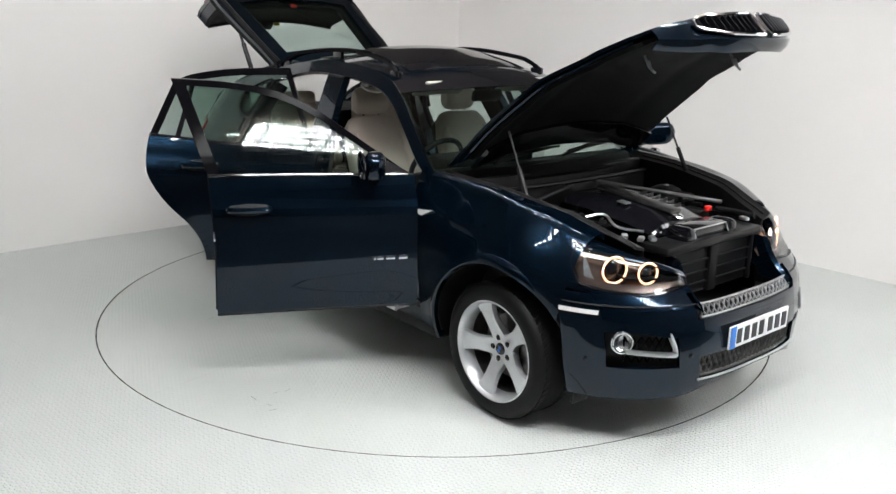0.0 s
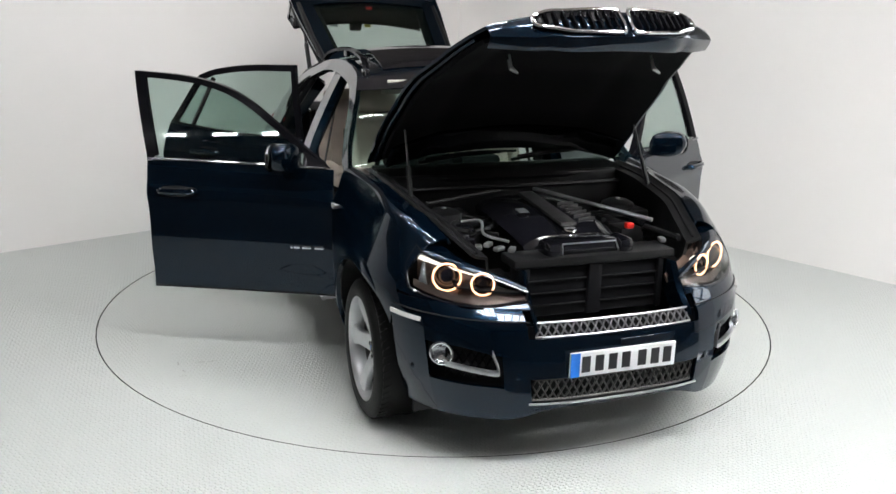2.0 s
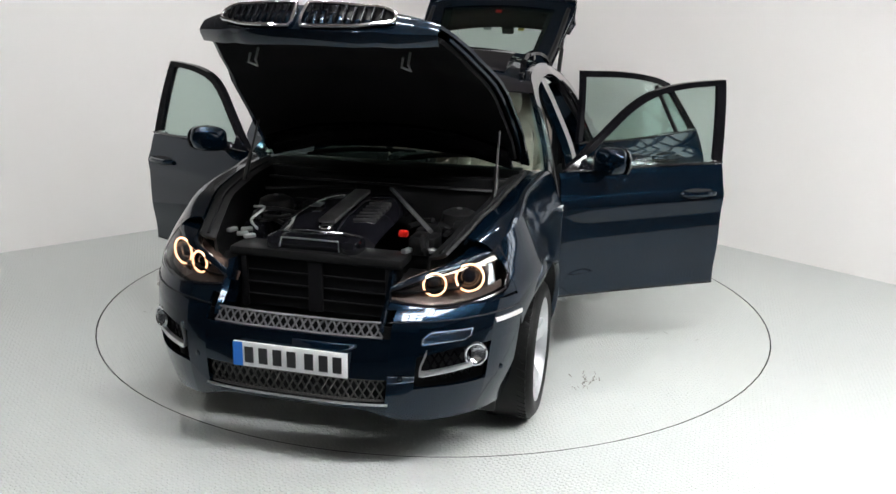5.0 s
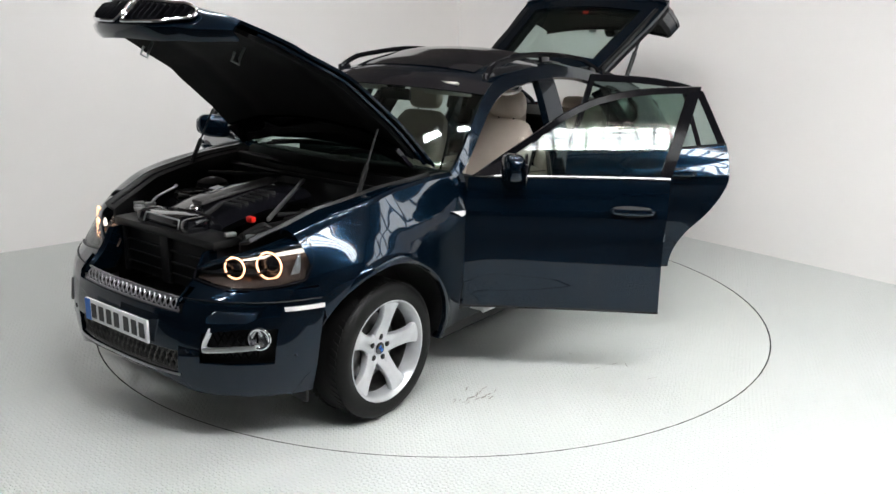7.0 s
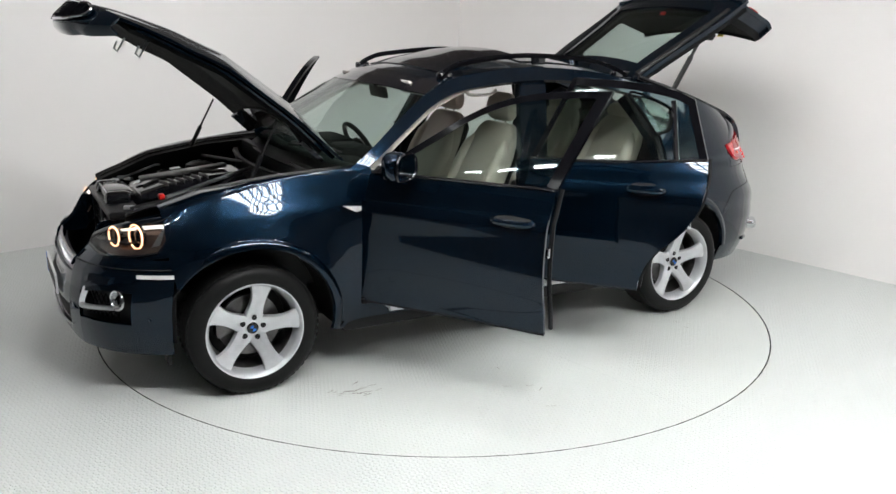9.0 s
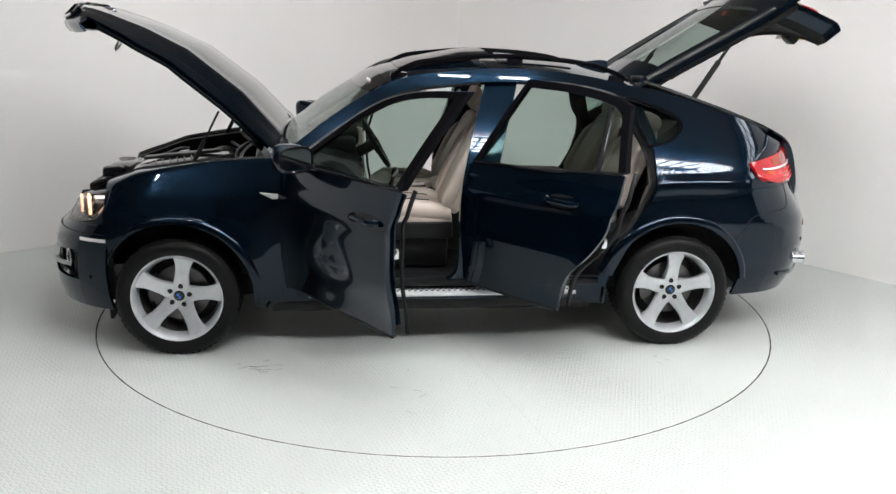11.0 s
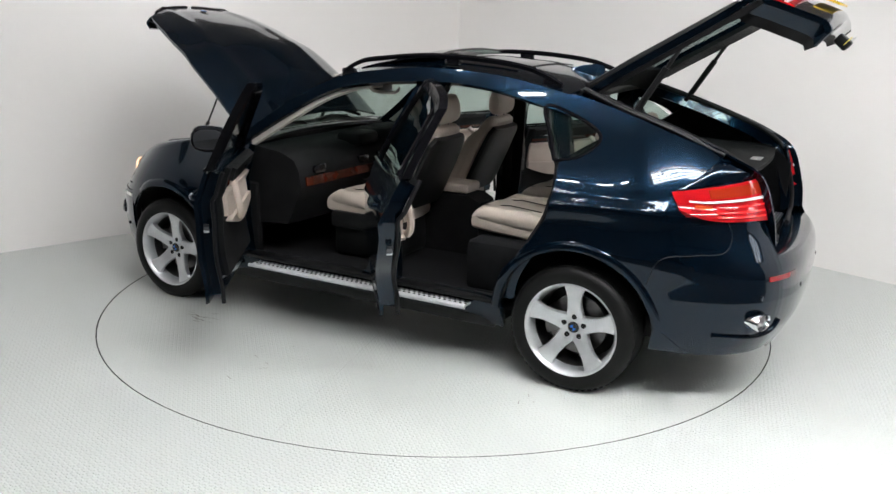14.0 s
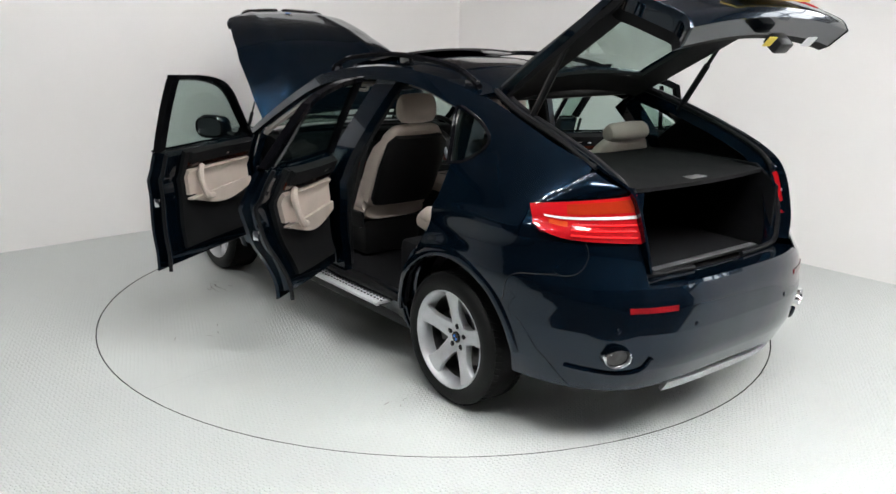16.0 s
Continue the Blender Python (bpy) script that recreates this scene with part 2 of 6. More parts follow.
def part(name, m, mat, parent=None, label="", sharp=38, weld=True):
    ob = new(name, m.mesh(name, mat, sharp, weld))
    if parent:
        ob.parent = parent
    return tagged(ob, label) if label else ob


def curve(pts, n, smooth=True):
    """n points evenly along a line or a Catmull-Rom curve through pts."""
    p = np.asarray(pts, float)
    if smooth and len(p) > 2:
        q = np.vstack([2 * p[0] - p[1], p, 2 * p[-1] - p[-2]])
        out = []
        for i in range(1, len(q) - 2):
            for t in np.linspace(0, 1, 16, endpoint=False):
                a, b, c, d = q[i - 1], q[i], q[i + 1], q[i + 2]
                out.append(0.5 * (2 * b + (c - a) * t + (2 * a - 5 * b + 4 * c - d) * t * t + (3 * b - a - 3 * c + d) * t ** 3))
        p = np.vstack(out + [p[-1:]])
    d = np.concatenate([[0], np.cumsum(np.linalg.norm(np.diff(p, axis=0), axis=1))])
    s = np.linspace(0, d[-1], n)
    return np.stack([np.interp(s, d, p[:, k]) for k in range(p.shape[1])], -1)


def coons(b, t, l, r, nu, nv, smooth=True):
    """A patch inside four border lines: b and t run the same way, l and r from b to t."""
    b, t = [x if len(x) == nu and not isinstance(x, list) else curve(x, nu, smooth) for x in (b, t)]
    l, r = [curve(x, nv, smooth) for x in (l, r)]
    u, v = np.linspace(0, 1, nu)[:, None, None], np.linspace(0, 1, nv)[None, :, None]
    return ((1 - v) * b[:, None] + v * t[:, None] + (1 - u) * l[None] + u * r[None]
            - ((1 - u) * (1 - v) * b[0] + u * (1 - v) * b[-1] + (1 - u) * v * t[0] + u * v * t[-1]))


# ---------------------------------------------------------------- the car's outer form
XF, XR = 1.45, -1.45                 # where nose and tail begin to round in plan
AXF, AXR, WZ, WR = 1.59, -1.36, 0.345, 0.347


def nose_n(z):
    return np.interp(z, [0.6, 0.74, 0.85], [2.9, 2.85, 2.8])


def tail_n(z):
    return np.interp(z, [0.6, 0.85, 1.0], [3.3, 2.95, 2.65])


W_Z = [0.15, 0.25, 0.33, 0.42, 0.6, 0.8, 0.93, 1.0, 1.08, 1.14, 1.25, 1.4, 1.55, 1.66, 1.75]
W_Y = [0.83, 0.885, 0.915, 0.94, 0.962, 0.962, 0.955, 0.945, 0.925, 0.90, 0.845, 0.765, 0.675, 0.60, 0.52]
NOSE_Z = [0.15, 0.25, 0.35, 0.5, 0.6, 0.685, 0.70, 0.73, 0.76, 0.8, 0.9, 1.0, 1.1]
NOSE_X = [2.36, 2.43, 2.445, 2.445, 2.425, 2.405, 2.383, 2.345, 2.315, 2.293, 2.238, 2.143, 2.05]
TAIL_Z = [0.2, 0.3, 0.45, 0.6, 0.75, 0.82, 0.95, 1.1, 1.2, 1.3, 1.5]
TAIL_X = [-2.25, -2.33, -2.40, -2.42, -2.41, -2.37, -2.31, -2.29, -2.27, -2.20, -2.0]


def smoothed(xs, ys, sigma):
    """The same profile with its corners rounded off."""
    lo, hi = xs[0] - 4 * sigma, xs[-1] + 4 * sigma
    d = np.linspace(lo, hi, 420)
    y = np.interp(d, xs, ys)
    y = np.where(d < xs[0], ys[0] + (d - xs[0]) * (ys[1] - ys[0]) / (xs[1] - xs[0]), y)
    y = np.where(d > xs[-1], ys[-1] + (d - xs[-1]) * (ys[-1] - ys[-2]) / (xs[-1] - xs[-2]), y)
    k = np.exp(-0.5 * ((d[:, None] - d[None]) / sigma) ** 2)
    return d, (k @ y) / k.sum(1)


W_Z, W_Y = smoothed(W_Z, W_Y, 0.045)
NOSE_Z, NOSE_X = smoothed(NOSE_Z, NOSE_X, 0.012)
TAIL_Z, TAIL_X = smoothed(TAIL_Z, TAIL_X, 0.02)


def ease(a, b, v):
    t = min(1.0, max(0.0, (v - a) / (b - a)))
    return t * t * (3 - 2 * t)


def half_width(x, z):
    w = np.interp(z, W_Z, W_Y)
    for ax in (AXF, AXR):
        r = math.hypot(x - ax, z - WZ)
        if z < 1.0:
            w += 0.022 * math.exp(-((r - 0.45) / 0.085) ** 2)
    # waist crease: sharp above, hollow below
    zc = 0.955 + 0.03 * (1.0 - x)
    d = z - zc
    w += (0.017 + 0.010 * ease(-0.7, -1.3, x)) * math.exp(-(d / (0.02 if d > 0 else 0.075)) ** 2) * ease(1.55, 0.95, x) * (0.3 + 0.7 * ease(-2.2, -1.85, x))
    if z > 1.05:
        w -= 0.05 * max(0, -x - 0.6) * (z - 1.05) / 0.4
    w -= 0.09 * ease(0.78, 1.14, z) * ease(0.80, 1.55, x)
    w -= 0.018 * math.exp(-((z - 0.52) / 0.12) ** 2) * ease(1.1, 0.8, abs(x))
    return w


def nose_len(z):
    return np.interp(z, NOSE_Z, NOSE_X) - XF


def tail_len(z):
    return XR - np.interp(z, TAIL_Z, TAIL_X)


HALF = math.pi / 2


def sx(x, z):
    """The place along the body's girth for a given x."""
    if x > XF:
        return math.acos(min(1, (x - XF) / nose_len(z)) ** (nose_n(z) / 2))
    if x < XR:
        return HALF + XF - XR + HALF - math.acos(min(1, (XR - x) / tail_len(z)) ** (tail_n(z) / 2))
    return HALF + XF - x


def sy(y, z, front=True):
    if front:
        return math.asin(min(1, y / half_width(XF, z)) ** (nose_n(z) / 2))
    return HALF + XF - XR + HALF - math.asin(min(1, y / half_width(XR, z)) ** (tail_n(z) / 2))


def body(s, z, off=0.0):
    """The point of the left flank at girth s and height z; off pushes it inwards."""
    if s < HALF:
        w = half_width(XF, z) - off
        p = (XF + (nose_len(z) - off) * max(0, math.cos(s)) ** (2 / nose_n(z)), w * max(0, math.sin(s)) ** (2 / nose_n(z)), z)
    elif s > HALF + XF - XR:
        a = max(0.0, HALF - (s - HALF - XF + XR))
        w = half_width(XR, z) - off
        p = (XR - (tail_len(z) - off) * max(0, math.cos(a)) ** (2 / tail_n(z)), w * max(0, math.sin(a)) ** (2 / tail_n(z)), z)
    else:
        x = XF - (s - HALF)
        p = (x, half_width(x, z) - off, z)
    return p


def on_body(g, off=0.0):
    """Maps rows of (x, z) onto the left flank."""
    g = np.asarray(g)
    return np.array([[body(sx(x, z), z, off) for x, z in row] for row in g])


def on_girth(g, off=0.0):
    return np.array([[body(s, z, off) for s, z in row] for row in g])


def flank(b, t, l, r, nu, nv, th=0.014, off=0.0, smooth=True):
    return M().skin(on_body(coons(b, t, l, r, nu, nv, smooth), off), th)


def both(name, m, mat, parent, label=""):
    part(name, m, mat, parent, label)
    part(name, m.flipped(), mat, parent, label)


def arch(ax, r, a0, a1, n, zc=0.355):
    return [(ax + r * math.cos(radians(a)), zc + r * math.sin(radians(a))) for a in np.linspace(a0, a1, n)]

# ---------------------------------------------------------------- the room
CORNER = Vector((0.213, 4.317, 0))
DIR_L = Vector((-1.226, -1.087, 0)).normalized()
DIR_R = Vector((-DIR_L.y, DIR_L.x, 0)) * -1
if DIR_R.x < 0:
    DIR_R = -DIR_R
R_DISC = 2.256


def slab(name, a, b, z0, z1, out, th, mat, label):
    m = M()
    v = [a, b, b + out * th, a + out * th]
    m.add([(p.x, p.y, z0) for p in v] + [(p.x, p.y, z1) for p in v],
          [(0, 1, 2, 3), (4, 5, 6, 7), (0, 1, 5, 4), (1, 2, 6, 5), (2, 3, 7, 6), (3, 0, 4, 7)])
    return tagged(part(name, m, mat), label, "wall", kind="structure")


LEN_A, LEN_B = 11.0, 11.0
pa, pb = CORNER + DIR_L * LEN_A, CORNER + DIR_R * LEN_B
pc = pa + DIR_R * LEN_B
slab("wall_north", CORNER - DIR_R * 0.0, pa, -0.1, 2.75, -DIR_R, 0.15, WALL, "plain white painted studio wall behind the turntable")
slab("wall_east", CORNER, pb, -0.1, 2.75, -DIR_L, 0.15, WALL, "plain white painted studio wall meeting the other at a corner")
slab("wall_north_upper", CORNER, pa, 2.75, CEILING_Z, -DIR_R, 0.15, UPPERWALL, "dark brown wall above the white studio lining")
slab("wall_east_upper", CORNER, pb, 2.75, CEILING_Z, -DIR_L, 0.15, UPPERWALL, "dark brown wall above the white studio lining")
slab("wall_south", pb, pc, -0.1, CEILING_Z, DIR_R, 0.15, DARKWALL, "dark grey studio wall behind the camera")
slab("wall_west", pa, pc, -0.1, CEILING_Z, DIR_L, 0.15, DARKWALL, "dark grey studio wall at the open side")

n = 96
ring_in = [(R_DISC * math.cos(a), R_DISC * math.sin(a), 0) for a in np.linspace(0, 2 * np.pi, n, endpoint=False)]
far = []
quad = [CORNER, pa, pc, pb]
for a in np.linspace(0, 2 * np.pi, n, endpoint=False):
    d, best = Vector((math.cos(a), math.sin(a), 0)), 99
    for p, q in zip(quad, quad[1:] + quad[:1]):
        e = q - p
        den = d.x * e.y - d.y * e.x
        if abs(den) > 1e-6:
            t = (p.x * e.y - p.y * e.x) / den
            u = (p.x * d.y - p.y * d.x) / den
            if t > 0 and -1e-6 <= u <= 1 + 1e-6:
                best = min(best, t)
    far.append((d.x * best, d.y * best, 0))
fl = M().grid(np.array([ring_in, far]), closed_v=True)
tagged(part("floor", fl, FLOOR), "pale grey painted tread-plate studio floor round the turntable", "floor", kind="structure")
edge_y, cut = -3.1, []
for p, q in zip(quad, quad[1:] + quad[:1]):
    if p.y < edge_y:
        cut.append((p.x, p.y))
    if (p.y < edge_y) != (q.y < edge_y):
        u = (edge_y - p.y) / (q.y - p.y)
        cut.append((p.x + (q.x - p.x) * u, edge_y))
k = len(cut)
om = M().add([(x, y, 0.005) for x, y in cut] + [(x, y, -0.02) for x, y in cut], [tuple(range(k))] + [(i, (i + 1) % k, k + (i + 1) % k, k + i) for i in range(k)])
tagged(part("floor_mat", om, OUTER), "dark rubber floor covering behind the camera", "floor", kind="structure")
pit = M().lathe([(0.01, -0.08), (R_DISC, -0.08), (R_DISC, -0.002)], (0, 0, 0), (0, 0, 1), 96)
tagged(part("turntable_pit", pit, GROOVE), "dark shallow pit under the turntable", "floor pit", kind="structure")

r2 = R_DISC - 0.0075
table = new("turntable")
tagged(table, "flush pale grey tread-plate turntable with a dark rim gap", "turntable")
top = part("deck", M().lathe([(0.002, -0.001), (0.6, -0.001), (1.4, -0.001), (r2, -0.001)], (0, 0, 0), (0, 0, 1), 96), DISC, table)
part("deck_edge", M().lathe([(r2, -0.003), (r2, -0.07)], (0, 0, 0), (0, 0, 1), 96), GROOVE, table, "dark deck edge")
sc = M()
rnd = random.Random(4)
for k in range(26):
    x, y = 1.12 + rnd.gauss(0, 0.07), 1.17 + rnd.gauss(0, 0.04)
    a, l, w = rnd.uniform(-0.5, 0.5), rnd.uniform(0.008, 0.03), rnd.uniform(0.002, 0.005)
    ca, sa = math.cos(a), math.sin(a)
    sc.add([(x + ca * i * l - sa * j * w, y + sa * i * l + ca * j * w, 0.0012) for i, j in ((-1, -1), (1, -0.4), (0.8, 1), (-0.7, 0.7))], [(0, 1, 2, 3)])
for x0, y0 in ((0.2, 1.5), (-0.6, -1.3), (-1.3, 1.2), (0.7, -1.6)):
    for k in range(5):
        x, y, a, l = x0 + rnd.gauss(0, 0.15), y0 + rnd.gauss(0, 0.15), rnd.uniform(0, 3), rnd.uniform(0.01, 0.03)
        ca, sa = math.cos(a), math.sin(a)
        sc.add([(x + ca * i * l - sa * j * 0.002, y + sa * i * l + ca * j * 0.002, 0.0012) for i, j in ((-1, -1), (1, -1), (1, 1), (-1, 1))], [(0, 1, 2, 3)])
tagged(part("scuff_marks", sc, SCUFF, table, "faint grey scuff marks"), kind="stuff")
d = Vector((-0.155, 0.92, 0)).normalized()
for s in (1, -1):
    a = Vector((-0.05, 0.8, 0)) if s > 0 else Vector((0.06, -0.8, 0))
    b = d * s * (r2 - 0.01)
    w = Vector((d.y, -d.x, 0)) * 0.001
    sm = M().add([(*(a - w).xy, 0.001), (*(a + w).xy, 0.001), (*(b + w).xy, 0.001), (*(b - w).xy, 0.001)], [(0, 1, 2, 3)])
    part("plate_seam", sm, SEAM, table, "thin seam between deck plates")

cm = M().add([(*p.xy, CEILING_Z) for p in quad] + [(*p.xy, CEILING_Z + 0.12) for p in quad],
             [(0, 1, 2, 3), (4, 5, 6, 7), (0, 1, 5, 4), (1, 2, 6, 5), (2, 3, 7, 6), (3, 0, 4, 7)])
tagged(part("ceiling", cm, CEIL), "plain beige-brown studio ceiling", "ceiling", kind="structure")

# Ceiling light boxes: bright cells between dark louvre bars.


def light_box(centre, lx, ly, nx, ny, rot):
    e = new("ceiling_light")
    e.matrix_basis = pose(*centre, 0, 0, rot)
    tagged(e, "large ceiling light box with a white louvre grid", "ceiling light", group="ceiling light boxes")
    part("diffuser", M().rbox((0, 0, 0.03), (lx, ly, 0.02), 0), PANEL, e, "glowing white diffuser")
    f = M()
    for i in range(nx + 1):
        f.rbox((-lx / 2 + lx * i / nx, 0, 0), (0.024, ly + 0.024, 0.035), 0)
    for j in range(ny + 1):
        f.rbox((0, -ly / 2 + ly * j / ny, -0.004), (lx + 0.024, 0.022, 0.03), 0)
    part("louvre_frame", f, STEEL, e, "grey metal louvre grid", weld=False)
    return e


light_box((2.75, -4.05, CEILING_Z - 0.08), 6.1, 0.62, 36, 4, 0)


def high_window(u0, u1, z0, z1, n):
    """A lit band of panes between bars, high on the east wall."""
    e = new("high_window")
    a, b = CORNER + DIR_R * u0, CORNER + DIR_R * u1
    c = (a + b) / 2 + DIR_L * 0.01
    e.matrix_basis = pose(c.x, c.y, (z0 + z1) / 2, 0, 0, math.degrees(math.atan2(DIR_R.y, DIR_R.x)))
    tagged(e, "bright high window band with dark glazing bars", "window")
    w, h = u1 - u0, z1 - z0
    part("pane", M().rbox((0, -0.005, 0), (w, 0.012, h), 0), DAYPANE, e, "bright daylit panes")
    for i in range(n + 1):
        part("glazing_bar", M().rbox((-w / 2 + w * i / n, -0.02, 0), (0.07, 0.05, h + 0.08), 0.006), STEEL, e)
    for z in (-h / 2, 0.0, h / 2):
        part("window_rail", M().rbox((0, -0.022, z), (w + 0.08, 0.05, 0.06), 0.006), STEEL, e)


high_window(5.2, 10.4, 2.95, 3.75, 9)
def strip_light(x, y, length):
    st = new("strip_light")
    st.matrix_basis = pose(x, y, CEILING_Z - 0.06)
    tagged(st, "slim ceiling rail with short white lamps", "strip light", group="ceiling strip lights")
    n_lamps = max(2, round(length / 0.66))
    for i in range(n_lamps):
        part("lamp_cover", M().rbox((-length / 2 + length * (i + 0.5) / n_lamps, 0, -0.012), (length / n_lamps * 0.5, 0.07, 0.05), 0.02), STRIP, st, "glowing lamp")
    part("housing", M().rbox((0, 0, 0.03), (length + 0.1, 0.17, 0.05), 0.008), SATIN, st, "slim metal housing")


for x, y, length in ((0.0, -1.9, 3.0), (0.0, -0.9, 4.0), (-0.9, 0.1, 2.6), (-2.6, -3.8, 3.0)):
    strip_light(x, y, length)

# ---------------------------------------------------------------- the car
car = new("car")
tagged(car, "dark blue sport utility coupe with every door, bonnet and tailgate open", "car")

FA0 = arch(AXF, 0.445, 184, 34, 30)
RA0 = arch(AXR, 0.435, 23, 182, 30)
HOODLINE = [(0.985, 1.135), (1.2, 1.122), (1.5, 1.085), (1.8, 1.015), (1.985, 0.945)]


def build_body():
    # front wing
    bot = curve([(0.99, 0.31), (1.10, 0.31)], 6, False)
    bot = np.vstack([bot[:-1], FA0])
    m = flank(bot, curve(HOODLINE, len(bot)), [(0.99, 0.31), (0.995, 0.7), (0.985, 1.135)], [FA0[-1], (1.985, 0.76), (1.985, 0.945)], len(bot), 16)
    m.skin(on_body(coons([(1.10, 0.30), (1.143, 0.33)], [(1.10, 0.315), (1.143, 0.34)], [(1.10, 0.30), (1.10, 0.315)], [(1.143, 0.33), (1.143, 0.34)], 2, 2)), 0.01)
    both("front_wing", m, PAINT, car)
    # sill under the doors
    m = flank([(1.10, 0.25), (-0.93, 0.25)], [(0.99, 0.405), (-0.93, 0.42)], [(1.10, 0.25), (0.99, 0.405)], [(-0.93, 0.25), (-0.93, 0.42)], 40, 6, 0.03, 0.03)
    both("rocker_sill", m, PAINT, car)
    # roof side: pillar from the bonnet up and along the roof
    low = [(1.0, 1.12), (0.9, 1.165), (0.65, 1.33), (0.46, 1.445), (0.28, 1.515), (0.05, 1.55), (-0.3, 1.575), (-0.65, 1.56), (-1.03, 1.485)]
    upp = [(1.02, 1.15), (0.93, 1.21), (0.70, 1.375), (0.50, 1.50), (0.30, 1.585), (0.05, 1.625), (-0.3, 1.65), (-0.75, 1.625), (-1.16, 1.55)]
    m = flank(low, upp, [low[0], upp[0]], [low[-1], upp[-1]], 60, 6, 0.03)
    both("roof_pillar", m, PAINT, car)
    # middle pillar
    m = flank([(0.03, 0.42), (-0.24, 0.42)], [(-0.205, 1.565), (-0.40, 1.565)], [(0.03, 0.42), (-0.035, 0.50), (-0.04, 0.9), (-0.075, 1.12), (-0.205, 1.565)],
              [(-0.24, 0.42), (-0.25, 0.9), (-0.27, 1.12), (-0.40, 1.565)], 8, 30, 0.05, 0.035)
    both("middle_pillar", m, PAINT, car)
    m = flank([(1.0, 0.40), (0.90, 0.40)], [(1.0, 1.12), (0.90, 1.15)], [(1.0, 0.40), (1.0, 1.12)], [(0.90, 0.40), (0.90, 1.15)], 4, 12, 0.05, 0.03)
    both("hinge_pillar", m, PAINT, car)
    # rear quarter
    door_edge = [(-0.955, 0.53), (-1.0, 0.62), (-1.10, 0.79), (-1.19, 0.95), (-1.205, 1.10), (-1.20, 1.215)]
    belt = [(-1.20, 1.215), (-1.29, 1.242), (-1.45, 1.245), (-1.7, 1.215), (-1.97, 1.175)]
    m = flank(np.array(RA0), curve(belt, len(RA0)), door_edge, [RA0[-1], (-1.80, 0.7), (-1.80, 1.0), (-1.815, 1.13), (-1.97, 1.175)], len(RA0), 26)
    both("rear_quarter", m, PAINT, car)
    m = flank([(-0.93, 0.25), (-0.95, 0.27)], [(-0.93, 0.43), (-0.958, 0.53)], [(-0.93, 0.25), (-0.93, 0.43)], [(-0.95, 0.27), (-0.935, 0.4), (-0.958, 0.53)], 3, 8)
    both("sill_end", m, PAINT, car)
    m = flank([(-1.29, 1.242), (-1.45, 1.245), (-1.7, 1.215), (-1.97, 1.175)],
              [(-1.03, 1.485), (-1.16, 1.55), (-1.38, 1.505), (-1.65, 1.425), (-1.98, 1.305)],
              [(-1.29, 1.242), (-1.385, 1.315), (-1.375, 1.37), (-1.25, 1.432), (-1.03, 1.485)], [(-1.97, 1.175), (-1.98, 1.305)], 30, 14)
    both("rear_pillar", m, PAINT, car)
    qb = coons([(-1.175, 1.232), (-1.285, 1.25)], [(-1.06, 1.475), (-1.24, 1.432)], [(-1.175, 1.232), (-1.115, 1.35), (-1.06, 1.475)],
               [(-1.285, 1.25), (-1.375, 1.32), (-1.24, 1.432)], 8, 10)
    both("quarter_window", M().skin(on_body(qb, 0.02), 0.004), GLASS, car, "fixed tinted quarter glass")
    edge = [(-1.17, 1.222), (-1.29, 1.242), (-1.385, 1.315), (-1.375, 1.37), (-1.25, 1.435), (-1.05, 1.485), (-1.11, 1.35), (-1.17, 1.222)]
    both("window_trim", M().tube([body(sx(x, z), z, 0.005) for x, z in curve(edge, 44)], 0.011, 6), FRAMEB, car, "gloss black window surround")
    op = [(-1.06, 1.48), (-1.12, 1.30), (-1.19, 1.19), (-1.195, 1.0), (-1.12, 0.83), (-1.0, 0.63), (-0.945, 0.5), (-0.92, 0.44)]
    both("door_seal", M().tube([body(sx(x, z), z, 0.045) for x, z in curve(op, 40)], 0.022, 6), SEAL, car, "black rubber door seal")
    # rear door jamb
    m = flank([(-0.93, 0.44), (-0.97, 0.56), (-1.17, 0.93), (-1.19, 1.19), (-1.05, 1.48)], [(-1.0, 0.44), (-1.05, 0.6), (-1.25, 0.95), (-1.25, 1.2), (-1.15, 1.5)],
              [(-0.93, 0.44), (-1.0, 0.44)], [(-1.05, 1.48), (-1.15, 1.5)], 24, 4, 0.10, 0.04)
    both("door_jamb", m, PAINT, car)
    # wheel arch liners and lips
    for ax, lo, hi, nm in ((AXF, 185, 12, 1), (AXR, 178, 5, 2)):
        a = curve(arch(ax, 0.434, lo, hi, 30), 40, False)
        g = np.array([[(ax + (x - ax) * k, body(sx(x, z), z)[1] - d, 0.33 + (z - 0.33) * k) for d, k in ((0.016, 1), (0.04, 1), (0.2, 1), (0.42, 1), (0.425, 0.6), (0.425, 0.08))] for x, z in a])
        both("wheel_arch_liner", M().skin(g, -0.006, (ax, 0.7, 0.35)), BLACK, car, "black wheel arch liner")


def build_arch_lips():
    """Raised bands round the wheel openings."""
    for ax, lo, hi, r in ((AXF, 190, 35, 0.436), (AXR, 172, 4, 0.427)):
        rows = []
        for a in np.linspace(lo, hi, 44):
            row = []
            for k, off in ((0.0, 0.012), (0.004, -0.010), (0.016, -0.012), (0.032, -0.010), (0.045, -0.005), (0.055, 0.004)):
                if ax == AXF:
                    k, off = k * (0.25 + 0.75 * ease(34, 75, a)), off + (0.012 - off) * (1 - ease(34, 75, a))
                x, z = ax + (r + k) * math.cos(radians(a)), 0.355 + (r + k) * math.sin(radians(a))
                row.append(body(sx(x, z), z, off))
            rows.append(row)
        both("arch_lip", M().skin(np.array(rows), 0.008, (ax, 0.3, 0.36)), PAINT, car)


